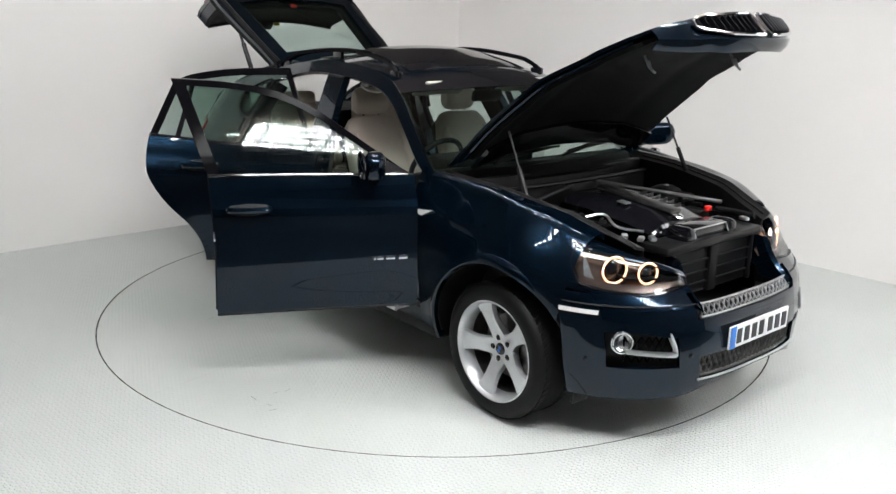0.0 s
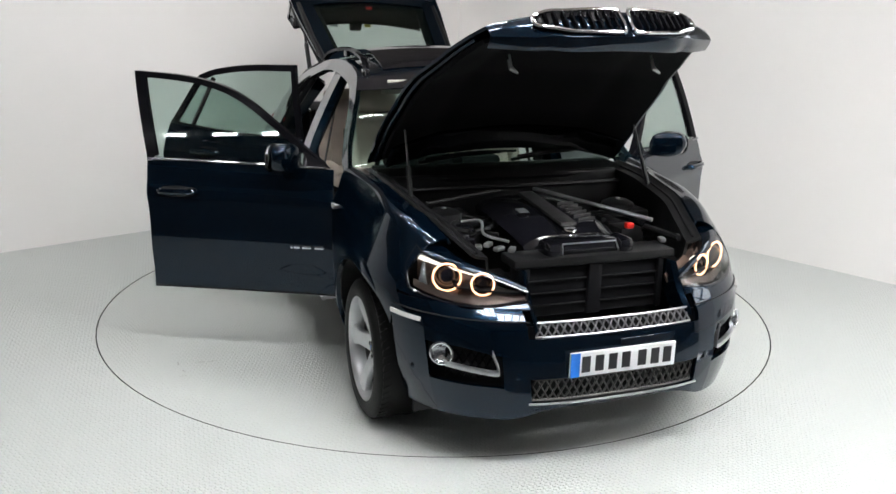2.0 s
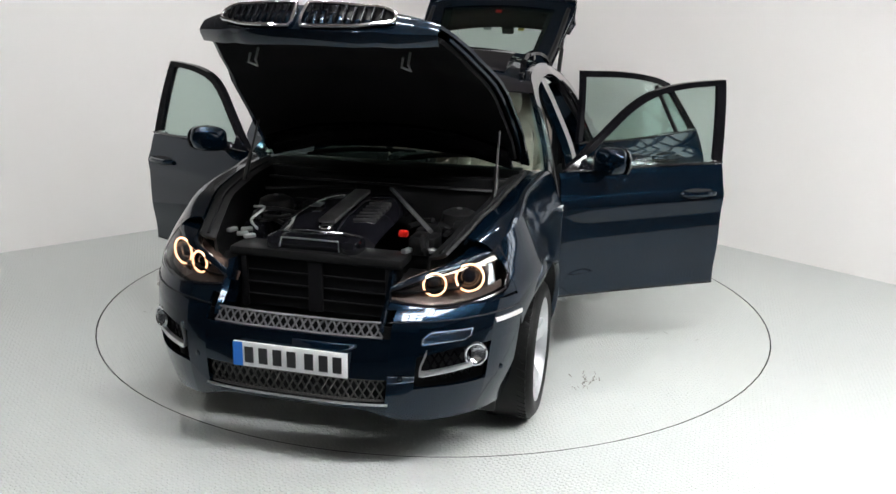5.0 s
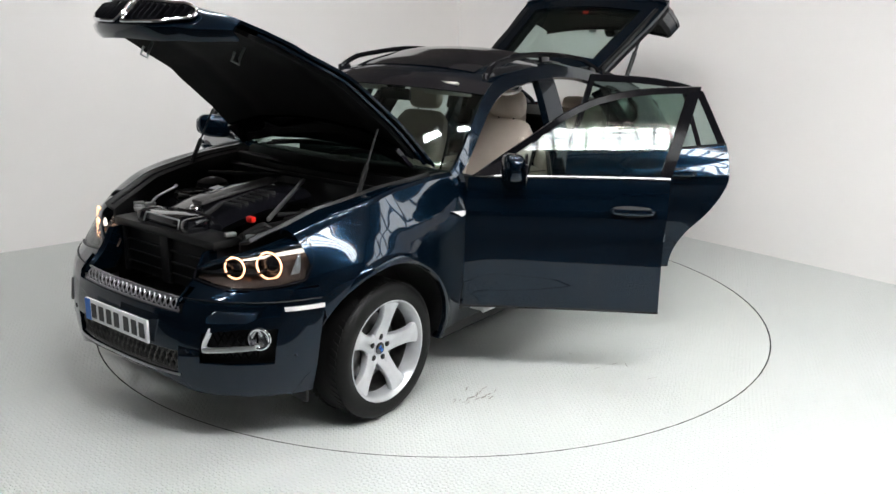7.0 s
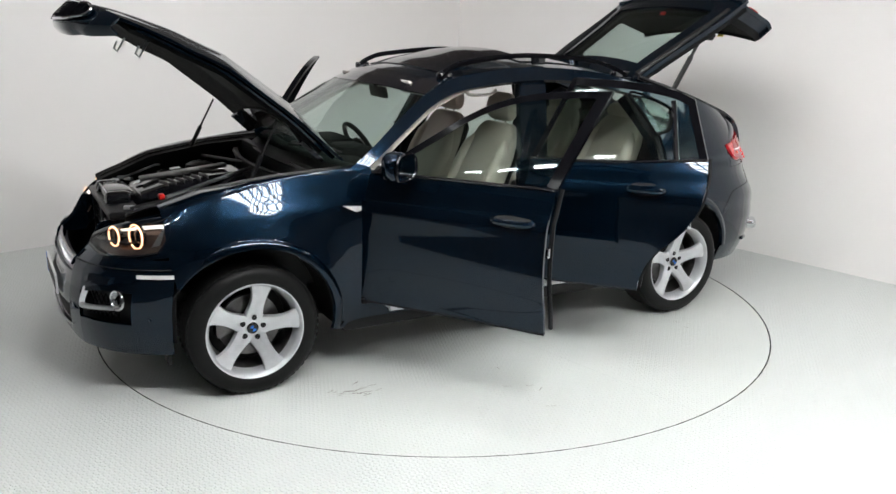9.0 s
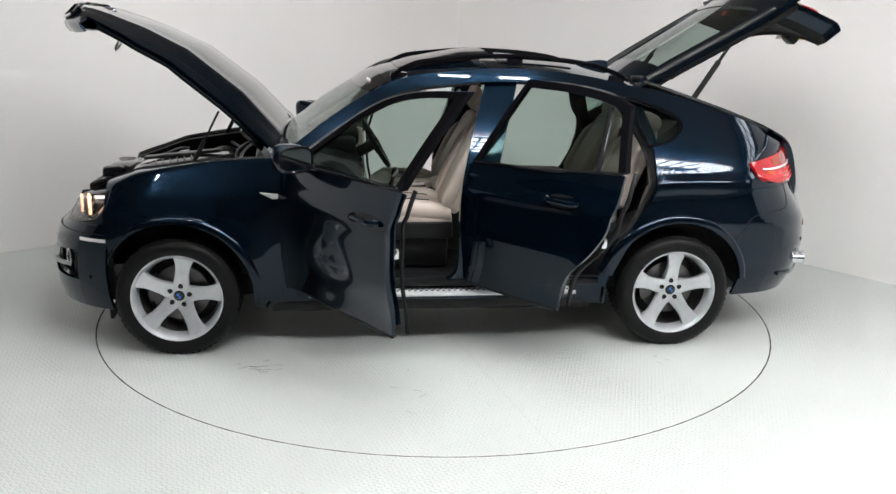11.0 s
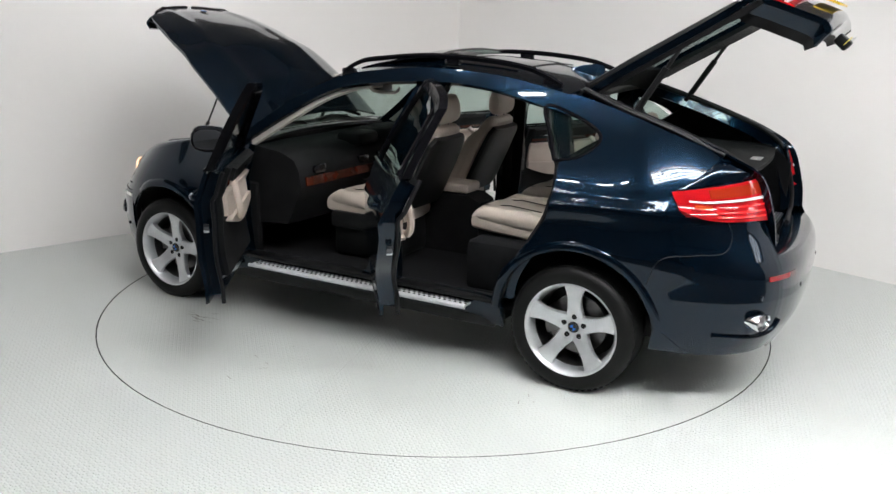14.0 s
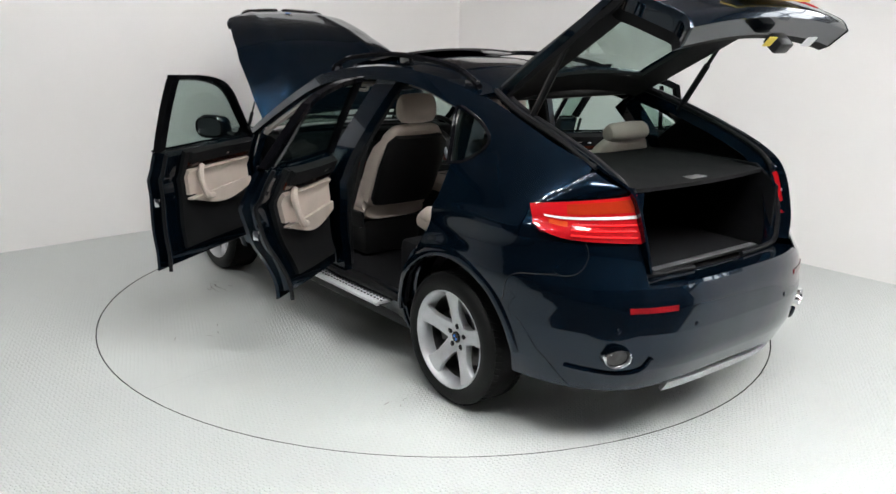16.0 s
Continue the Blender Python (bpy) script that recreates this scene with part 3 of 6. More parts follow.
def y_table(ys, z=0.5, front=True):
    return [sy(y, z, front) for y in ys]


def tensor(ss, zs, holes, warp, fine=0.07):
    """A girth-by-height sheet with rectangular holes between the given break lines."""
    m = M()
    for i in range(len(ss) - 1):
        for j in range(len(zs) - 1):
            if (i, j) in holes:
                continue
            nu = max(2, int(abs(ss[i + 1] - ss[i]) / fine) + 2)
            nv = max(2, int(abs(zs[j + 1] - zs[j]) / 0.035) + 2)
            g = [[warp(s, z) for z in np.linspace(zs[j], zs[j + 1], nv)] for s in np.linspace(ss[i], ss[i + 1], nu)]
            m.skin(on_girth(g), 0.02)
    return m


def build_front():
    # bumper: columns centre | beside grille | fog opening | corner; rows lip | fog | band
    ss = y_table([0.0, 0.42, 0.53, 0.80]) + [sx(1.985, 0.55)]
    zs = [0.28, 0.345, 0.46, 0.59, 0.63, 0.735]

    def warp(s, z):
        k = s / HALF
        if z > 0.6:
            z = z + 0.035 * k * (z - 0.6) / 0.135
        z0 = z
        if 0.28 < z0 < 0.46:
            hump = ease(ss[1], ss[2] + 0.02, s) * ease(ss[4], ss[3], s)
            z += (0.075 * hump - 0.01 * ease(ss[2], 0.0, s)) * (1 - abs(z0 - 0.345) / (0.065 if z0 < 0.345 else 0.115))
        if 0.46 < z0 < 0.63:
            z -= 0.030 * ease(ss[2] + 0.25, ss[2] - 0.02, s) * ease(ss[1] - 0.1, ss[1] + 0.1, s) * (1 - abs(z0 - 0.59) / (0.13 if z0 < 0.59 else 0.04))
        if z0 < 0.345:
            z += (0.345 - z0) * (0.75 * ease(ss[2], ss[1] - 0.15, s) - 0.85 * k)
        return (s, z)
    holes = {(0, 1), (2, 1), (2, 2), (0, 4)}
    m = tensor(ss, zs, holes, warp).mirror()
    part("front_bumper", m, PAINT, car)
    back = M().skin(on_girth([[(s, z) for z in np.linspace(0.29, 0.665, 8)] for s in np.linspace(0, ss[-1], 24)], 0.055), 0.01).mirror()
    part("grille_backing", back, BLACK, car, "black backing behind the bumper grilles")
    # diamond mesh of upper and lower grilles
    for y0, z0, z1, nn, mat in ((0.385, 0.632, 0.690, 21, MESHM), (0.40, 0.355, 0.452, 22, DMESH)):
        g = M()
        rows = 2 if z1 - z0 < 0.07 else 3
        h, w = (z1 - z0) / rows, 2 * y0 / nn
        for r in range(rows):
            for i in range(nn):
                for a, b in (((i, 0), (i + 0.5, 1)), ((i + 0.5, 1), (i + 1, 0))):
                    pts = []
                    for q in (a, b):
                        y = -y0 + q[0] * w
                        z = z0 + h * (r + (q[1] if r % 2 == 0 else 1 - q[1]))
                        px = body(sy(abs(y), z), z, 0.022)
                        pts.append((px[0], y, z))
                    g.tube(pts, 0.0045, 5, False)
        for z in (z0, z1):
            g.tube([(body(sy(abs(y), z), z, 0.02)[0], y, z) for y in np.linspace(-y0, y0, 20)], 0.006, 5)
        part("grille_mesh", g, mat, car, "diamond mesh grille", weld=False)
    lip = M().tube([(body(sy(abs(y), 0.33), 0.33, -0.006)[0], y, 0.345) for y in np.linspace(-0.42, 0.42, 24)], 0.0055, 6)
    part("bumper_trim", lip, SATIN, car, "thin satin silver lip")
    # fog lamps in their recess
    for sgn in (1, -1):
        f = M()
        for i in range(9):
            y = 0.55 + i * 0.03
            for dz in (1, -1):
                f.tube([(body(sy(min(yy, 0.73), 0.5), 0.5, 0.045)[0], sgn * min(yy, 0.73), 0.505 + dz * k) for yy, k in ((y, -0.06), (y + 0.03, 0.0), (y + 0.06, 0.06))], 0.004, 4)
        part("fog_grille", f, FRAMEB, car, "black mesh beside the fog lamp", weld=False)
        p = body(sy(0.755, 0.545), 0.545, 0.0)
        c, ax = Vector((p[0], sgn * p[1], 0.547)), Vector((0.80, sgn * 0.45, 0.05))
        fog = part("fog_lamp", M().ring(c, ax, 0.047, 0.007), CHROME, car, "round fog lamp in a chrome ring")
        part("lens", M().lathe([(0.001, 0.014), (0.03, 0.008), (0.045, -0.004)], c, ax, 24), LENS, fog)
        part("reflector", M().lathe([(0.001, -0.03), (0.025, -0.025), (0.045, -0.006)], c, ax, 24), REFLECTOR, fog)
        br = curve([(0.745, 0.506), (0.56, 0.484), (0.546, 0.489), (0.551, 0.520), (0.572, 0.578)], 26, False)
        loops = []
        for y, z in br:
            q = body(sy(y, z), z, -0.004)
            loops.append([(q[0] + dx, sgn * y, z + dz) for dx, dz in ((0.004, -0.010), (0.006, 0.0), (0.003, 0.010), (-0.02, 0.010), (-0.02, -0.010))])
        part("fog_bracket", M().loft(loops), SATIN, car, "satin silver L-shaped fog surround")
        strip = [[(x, z) for z in (0.668, 0.687)] for x in np.linspace(1.97, 2.13, 8)]
        m = M().skin(on_body(strip, -0.006), 0.01)
        part("side_reflector", m if sgn > 0 else m.flipped(), CLEARSTRIP, car, "white side reflector strip")
        seamline = [body(s_, 0.692 + 0.03 * s_ / HALF, -0.001) for s_ in np.linspace(sy(0.41, 0.69), sx(1.99, 0.70), 24)]
        m = M().tube(seamline, 0.0035, 5)
        part("bumper_joint", m if sgn > 0 else m.flipped(), SEAL, car, "thin dark panel joint")
    # number plate, its writing as plain bars
    px = body(sy(0.13, 0.51), 0.51)[0] + 0.012
    plate = part("number_plate", M().rbox((px, 0, 0.522), (0.012, 0.52, 0.111), 0.003), WHITE, car, "white number plate")
    part("band", M().rbox((px + 0.007, -0.237, 0.522), (0.003, 0.044, 0.108), 0), BLUE, plate, "blue end band")
    for i, y in enumerate((-0.18, -0.115, -0.05, 0.015, 0.095, 0.16, 0.222)):
        part("plate_bar", M().rbox((px + 0.0075, y - 0.005, 0.522), (0.003, 0.040, 0.072), 0), INK, plate, "plain black bar")


def build_headlights():
    for sgn in (1, -1):
        def mk(m):
            return m if sgn > 0 else m.flipped()
        b = [(sy(0.395, 0.765), 0.765), (sy(0.6, 0.745), 0.745), (sy(0.76, 0.765), 0.762), (sx(2.03, 0.79), 0.79)]
        t = [(sy(0.385, 0.80), 0.800), (sy(0.48, 0.84), 0.838), (sy(0.6, 0.865), 0.876), (sy(0.76, 0.925), 0.925), (sx(1.95, 0.955), 0.955)]
        g = coons(b, t, [b[0], t[0]], [b[-1], (sx(1.965, 0.88), 0.88), t[-1]], 26, 10)
        lamp = part("headlight", mk(M().skin(on_girth(g, 0.003), 0.004)), LENS, car, "clear headlight with two glowing amber-white rings")
        part("housing", mk(M().skin(on_girth(g, 0.080), 0.01)), node_amber, lamp, "bronze tinted lamp housing")
        under = [(sy(0.385, 0.735), 0.737), (sy(0.6, 0.745), 0.742), (sy(0.78, 0.76), 0.752), (sx(2.03, 0.77), 0.765), (sx(1.982, 0.77), 0.772)]
        edge = [(s_, z_ - 0.004) for s_, z_ in b] + [(sx(1.982, 0.85), 0.86)]
        fill = coons(under, edge, [under[0], edge[0]], [under[-1], edge[-1]], 34, 5)
        part("lamp_panel", mk(M().skin(on_girth(fill, 0.001), 0.012)), PAINT, car)
        rim = M().tube([body(s, z, 0.006) for s, z in np.vstack([g[:, 0], g[-1], g[::-1, -1], g[0, ::-1]])], 0.007, 5)
        part("rim_seal", mk(rim), GLOSSB, lamp)
        for y, z, R, nm in ((0.715, 0.845, 0.061, "outer"), (0.575, 0.826, 0.049, "inner")):
            p = Vector(body(sy(y, z), z, 0.036))
            p.y *= sgn
            ax = Vector((0.93, sgn * 0.36, 0.02))
            part("light_ring", M().ring(p + ax * 0.016, ax, R, 0.0047, 32), HALO, lamp, "glowing ring")
            part("projector", M().lathe([(0.001, 0.016), (R * 0.35, 0.012), (R * 0.62, 0.0), (R * 0.66, -0.01), (R * 0.9, -0.012), (R, 0.004)], p, ax, 28), GLOSSB, lamp, "dark projector lens")
        ys, out = coons([(sy(0.80, 0.80), 0.80), (sx(2.04, 0.81), 0.81)], [(sy(0.79, 0.905), 0.905), (sx(1.975, 0.935), 0.935)],
                        [(sy(0.80, 0.80), 0.80), (sy(0.79, 0.905), 0.905)], [(sx(2.04, 0.81), 0.81), (sx(1.975, 0.935), 0.935)], 12, 10), 0.045
        part("reflector", mk(M().skin(on_girth(ys, out), 0.01)), REFLECTOR, lamp, "bright silver reflector")
        bar = M().tube([body(sy(y, z), z, 0.03) for y, z in ((0.52, 0.853), (0.62, 0.868), (0.74, 0.893), (0.84, 0.912))], 0.010, 6)
        part("light_bar", mk(bar), BEAM, lamp, "lit light bar over the rings")
        low = coons(b, [(s, z + 0.03) for s, z in b], [b[0], (b[0][0], b[0][1] + 0.03)], [b[-1], (b[-1][0], b[-1][1] + 0.03)], 20, 4)
        part("amber_reflector", mk(M().skin(on_girth(low, 0.035), 0.006)), node_amber, lamp, "copper tinted lower reflector")


node_amber = node_mat("copper_reflector", (0.15, 0.105, 0.088), 0.25, 0.6, bump=0.3, bump_scale=25)

# bonnet, built shut and swung up about its rear hinges
HOOD_M = Matrix.Translation((0.98, 0, 1.13)) @ Matrix.Rotation(radians(-46.3), 4, "Y") @ Matrix.Translation((-0.98, 0, -1.13))


def hood_half(x):
    return np.interp(x, [0.95, 1.3, 1.7, 1.95, 2.1, 2.2, 2.3, 2.36], [0.775, 0.765, 0.722, 0.655, 0.61, 0.575, 0.53, 0.50])


def hood_top(x, y):
    zc = np.interp(x, [0.9, 1.05, 1.4, 1.8, 2.05, 2.2, 2.34, 2.43], [1.18, 1.192, 1.207, 1.145, 1.05, 0.970, 0.890, 0.825])
    k = abs(y) / hood_half(x)
    return zc - np.interp(x, [1.0, 1.4, 2.0, 2.3], [0.04, 0.08, 0.075, 0.03]) * k ** 2.2 - 0.012 * k ** 8 + 0.010 * math.exp(-((k - 0.62) / 0.09) ** 2)


def build_hood():
    xs = np.concatenate([np.linspace(0.0, 0.9, 22), np.linspace(0.92, 1.0, 8)])
    ks = np.linspace(-1, 1, 33)
    g = []
    for u in xs:
        row = []
        for k in ks:
            x0, x1 = 1.04 + 0.05 * (1 - k * k), 2.43 - 0.14 * abs(k) ** 2.3
            x = x0 + (x1 - x0) * u
            y = k * hood_half(x)
            row.append((x, y, hood_top(x, y)))
        g.append(row)
    g = np.array(g)
    m = M().skin(g, 0.014, (1.7, 0, 0)).moved(HOOD_M)
    hood = part("bonnet", m, PAINT, car, "raised dark blue bonnet")
    hood_badge(hood)
    g2 = g.copy()
    g2[:, :, 2] -= 0.035
    g2[:, :, 1] *= 0.93
    inner = M().skin(g2[2:-5], 0.02, (1.7, 0, 0)).moved(HOOD_M)
    part("lining", inner, TRIMB, hood, "black felt bonnet lining")
    g3 = g[1:5].copy()
    g3[:, :, 2] -= 0.062
    g3[:, :, 1] *= 0.90
    part("rear_brace", M().skin(g3, 0.02, (1.7, 0, 0)).moved(HOOD_M), GLOSSB, hood, "gloss black inner reinforcement")
    # nose lip below the front edge, with kidney openings
    lip = M()
    yy = np.linspace(-1, 1, 41)
    rows = []
    for kk in yy:
        k = abs(kk)
        x = 2.43 - 0.14 * k ** 2.3
        y = kk * hood_half(x)
        z = hood_top(x, y)
        f = 1 - 0.65 * k ** 4
        rows.append([(x, y, z), (x + 0.014 * f, y, z - 0.012 - 0.02 * f), (x + 0.020 * f, y, z - 0.016 - 0.085 * f), (x + 0.016 * f, y, z - 0.018 - 0.135 * f), (x - 0.012, y, z - 0.020 - 0.150 * f), (x - 0.05, y, z - 0.022 - 0.150 * f)])
    lip.skin(np.array(rows), 0.012, (1.9, 0, 0.6))
    part("nose_lip", lip.moved(HOOD_M), PAINT, hood)
    for sgn in (1, -1):
        loop = []
        for y, dz in curve([(0.022, -0.03), (0.02, -0.125), (0.06, -0.142), (0.27, -0.12), (0.365, -0.08), (0.38, -0.045), (0.335, -0.018), (0.05, -0.012), (0.022, -0.03)], 40):
            k = abs(y) / 0.53
            x = 2.43 - 0.14 * k ** 2.3
            loop.append((x + 0.026, sgn * y, hood_top(x, y) + dz))
        kid = part("kidney_grille", M().tube(loop, 0.0085, 8, False).moved(HOOD_M), CHROME, hood, "chrome kidney grille surround")
        fan = M().add([(x - 0.01, y, z) for x, y, z in loop], [tuple(range(len(loop)))])
        part("kidney_backing", fan.moved(HOOD_M), BLACK, kid, "black kidney backing")
        sl = M()
        for i in range(9):
            y = 0.052 + i * 0.035
            k = y / 0.53
            x = 2.43 - 0.14 * k ** 2.3
            zt = hood_top(x, y)
            z0, z1 = zt - 0.024, zt - np.interp(y, [0.02, 0.27, 0.37], [0.13, 0.11, 0.07])
            sl.rbox((x + 0.022, sgn * y, (z0 + z1) / 2), (0.03, 0.010, z0 - z1), 0.003, seg=1)
        part("kidney_slats", sl.moved(HOOD_M), FRAMEB, kid, "gloss black upright slats")
        # ribs of the inner frame
        part("frame_rib", M().tube([HOOD_M @ Vector((x, sgn * (hood_half(x) * 0.955), hood_top(x, hood_half(x)) - 0.025)) for x in np.linspace(1.08, 2.2, 14)], 0.012, 6), PAINT, hood)
        # hinge struts
        a = HOOD_M @ Vector((1.42, sgn * 0.66, 1.04))
        part("gas_strut", M().tube([(1.55, sgn * 0.68, 1.0), Vector((1.55, sgn * 0.68, 1.0)).lerp(a, 0.55)], 0.013, 8)
             .tube([Vector((1.55, sgn * 0.68, 1.0)).lerp(a, 0.5), a], 0.006, 8), BLACK, car, "black bonnet gas strut")
        h = HOOD_M @ Vector((2.1, sgn * 0.36, 0.90))
        part("latch_hook", M().tube([h, h + Vector((0.03, 0.0, -0.05)), h + Vector((0.05, 0.02, -0.075)), h + Vector((0.06, -0.02, -0.06)), h + Vector((0.04, -0.02, -0.02))], 0.006, 6), SATIN, hood, "bright latch hook")


def hood_badge(hood):
    x = 2.33
    c, nn = HOOD_M @ Vector((x, 0, hood_top(x, 0) + 0.002)), HOOD_M.to_3x3() @ Vector((0.6, 0, 0.8))
    b = part("round_badge", M().lathe([(0.001, 0.007), (0.03, 0.006), (0.037, 0.003), (0.04, -0.012)], c, nn, 28), CHROME, hood, "round chrome-edged badge")
    part("badge_face", M().lathe([(0.001, 0.0085), (0.026, 0.0075)], c, nn, 24), BLUE, b, "blue badge face")


def build_roof():
    upp = curve([(1.02, 1.15), (0.93, 1.21), (0.70, 1.375), (0.50, 1.50), (0.30, 1.585), (0.05, 1.625), (-0.3, 1.65), (-0.75, 1.625), (-1.16, 1.55)], 70)
    side = [body(sx(x, z), z) for x, z in upp]
    crown_x = [1.12, 0.8, 0.52, 0.4, 0.2, -0.1, -0.4, -0.7, -1.0, -1.25]
    crown_z = [1.15, 1.40, 1.575, 1.625, 1.668, 1.70, 1.70, 1.68, 1.635, 1.578]
    ks = np.linspace(-1, 1, 25)

    def row(p, lift=0.0):
        x0, y0, z0 = p
        dx = np.interp(x0, [-1.2, 0.3, 0.45, 1.05], [-0.04, 0.05, 0.10, 0.13])
        zc = np.interp(-(x0 + dx), [-v for v in crown_x], crown_z)
        return [(x0 + dx * (1 - k * k), y0 * k, z0 + (zc - z0) * (1 - abs(k) ** 2.3) + lift) for k in ks]
    glass = [p for p in side if p[0] > 0.40]
    roof = [p for p in side if p[0] <= 0.43]
    part("windscreen", M().skin(np.array([row(p, 0.004) for p in glass]), 0.005, (0, 0, 0.5)), GLASS, car, "clear green-tinted windscreen")
    rg = np.array([row(p) for p in roof])
    part("roof_skin", M().skin(rg, 0.02, (0, 0, 0.5)), PAINT, car)
    hl = rg[1:-1].copy()
    hl[:, :, 2] -= 0.045
    part("headliner", M().skin(hl, 0.01, (0, 0, 0.5)), HEADLINER, car, "grey fabric headliner")
    front = [p for p in side if -0.28 < p[0] <= 0.30]
    rear = [p for p in side if -0.78 < p[0] <= -0.30]
    fr = np.array([row(p, 0.006) for p in front])[:, 3:-3]
    rr = np.array([row(p, 0.007) for p in rear])[:, 3:-3]
    part("roof_glass", M().skin(rr, 0.006, (0, 0, 0.5)), GLOSSB, car, "dark fixed roof glass")
    for i in range(len(fr)):
        fr[i, :, 2] += 0.045 * i / (len(fr) - 1)
    part("sunroof", M().skin(fr, 0.012, (0, 0, 0.5)), GLOSSB, car, "dark glass sunroof tilted up at its rear")
    band = np.array([row(p, 0.008) for p in side if 0.36 < p[0] <= 0.50])
    part("roof_edge", M().skin(band, 0.006, (0, 0, 0.5)), GLOSSB, car, "black roof front edge")
    for sgn in (1, -1):
        pts = [p for p in side if -1.12 < p[0] < 0.36]
        rail = []
        for i, p in enumerate(pts):
            u = i / (len(pts) - 1)
            h = 0.042 * min(1, u / 0.10, (1 - u) / 0.14) ** 0.6
            rail.append((p[0], sgn * (p[1] - 0.055), p[2] + 0.028 + h))
        part("roof_rail", M().loft([[(x, y + a, z + b) for a, b in ((-0.017, -0.012), (0.017, -0.016), (0.02, 0.004), (0.0, 0.014), (-0.018, 0.006))] for x, y, z in rail]), FRAMEB, car, "black roof rail")
        for i in (1, len(rail) // 2, len(rail) - 3):
            part("rail_foot", M().rbox((rail[i][0], rail[i][1], rail[i][2] - 0.03), (0.10, 0.03, 0.05), 0.01), GLOSSB, car)
    fin = M().loft([[(x, w * a, z) for a, z in ((-1, z0), (0.0, z1), (1, z0))] for x, w, z0, z1 in
                    ((-0.93, 0.01, 1.64, 1.655), (-1.0, 0.026, 1.63, 1.675), (-1.08, 0.028, 1.615, 1.685), (-1.13, 0.024, 1.60, 1.68), (-1.14, 0.02, 1.60, 1.66))])
    part("antenna_fin", fin, PAINT, car, "small roof antenna fin")
    hd = M().tube([row(p, 0.0)[12] for p in side if 0.38 < p[0] < 0.44][:1] * 1 + [(0.47, 0.0, 1.50)], 0.012, 6)
    hd.rbox((0.455, 0, 1.47), (0.03, 0.24, 0.075), 0.015, (0, 12, 0))
    part("rear_view_mirror", hd, BLACK, car, "black rear-view mirror")
    for sgn in (1, -1):
        w = M()
        y0 = 0.05 if sgn > 0 else -0.50
        w.tube([(1.08, y0, 1.17), (1.05, y0 + 0.25, 1.20), (0.99, y0 + 0.52, 1.205)], 0.010, 6)
        w.tube([(1.075, y0 + 0.04, 1.19), (1.04, y0 + 0.3, 1.215), (0.985, y0 + 0.62, 1.205)], 0.007, 5)
        part("wiper", w, BLACK, car, "black windscreen wiper")
    cowl = M().skin(np.array([[(x, y * (0.72), 1.125 - 0.012 * abs(y) ** 2 + dz) for x, dz in ((1.20 - 0.08 * y * y, -0.03), (1.12 - 0.1 * y * y, 0.02), (1.02 - 0.1 * y * y, 0.025))] for y in np.linspace(-1, 1, 21)]), 0.02, (1, 0, 0.5))
    part("cowl_panel", cowl, BLACK, car, "black cowl under the wipers")


# ---------------------------------------------------------------- doors


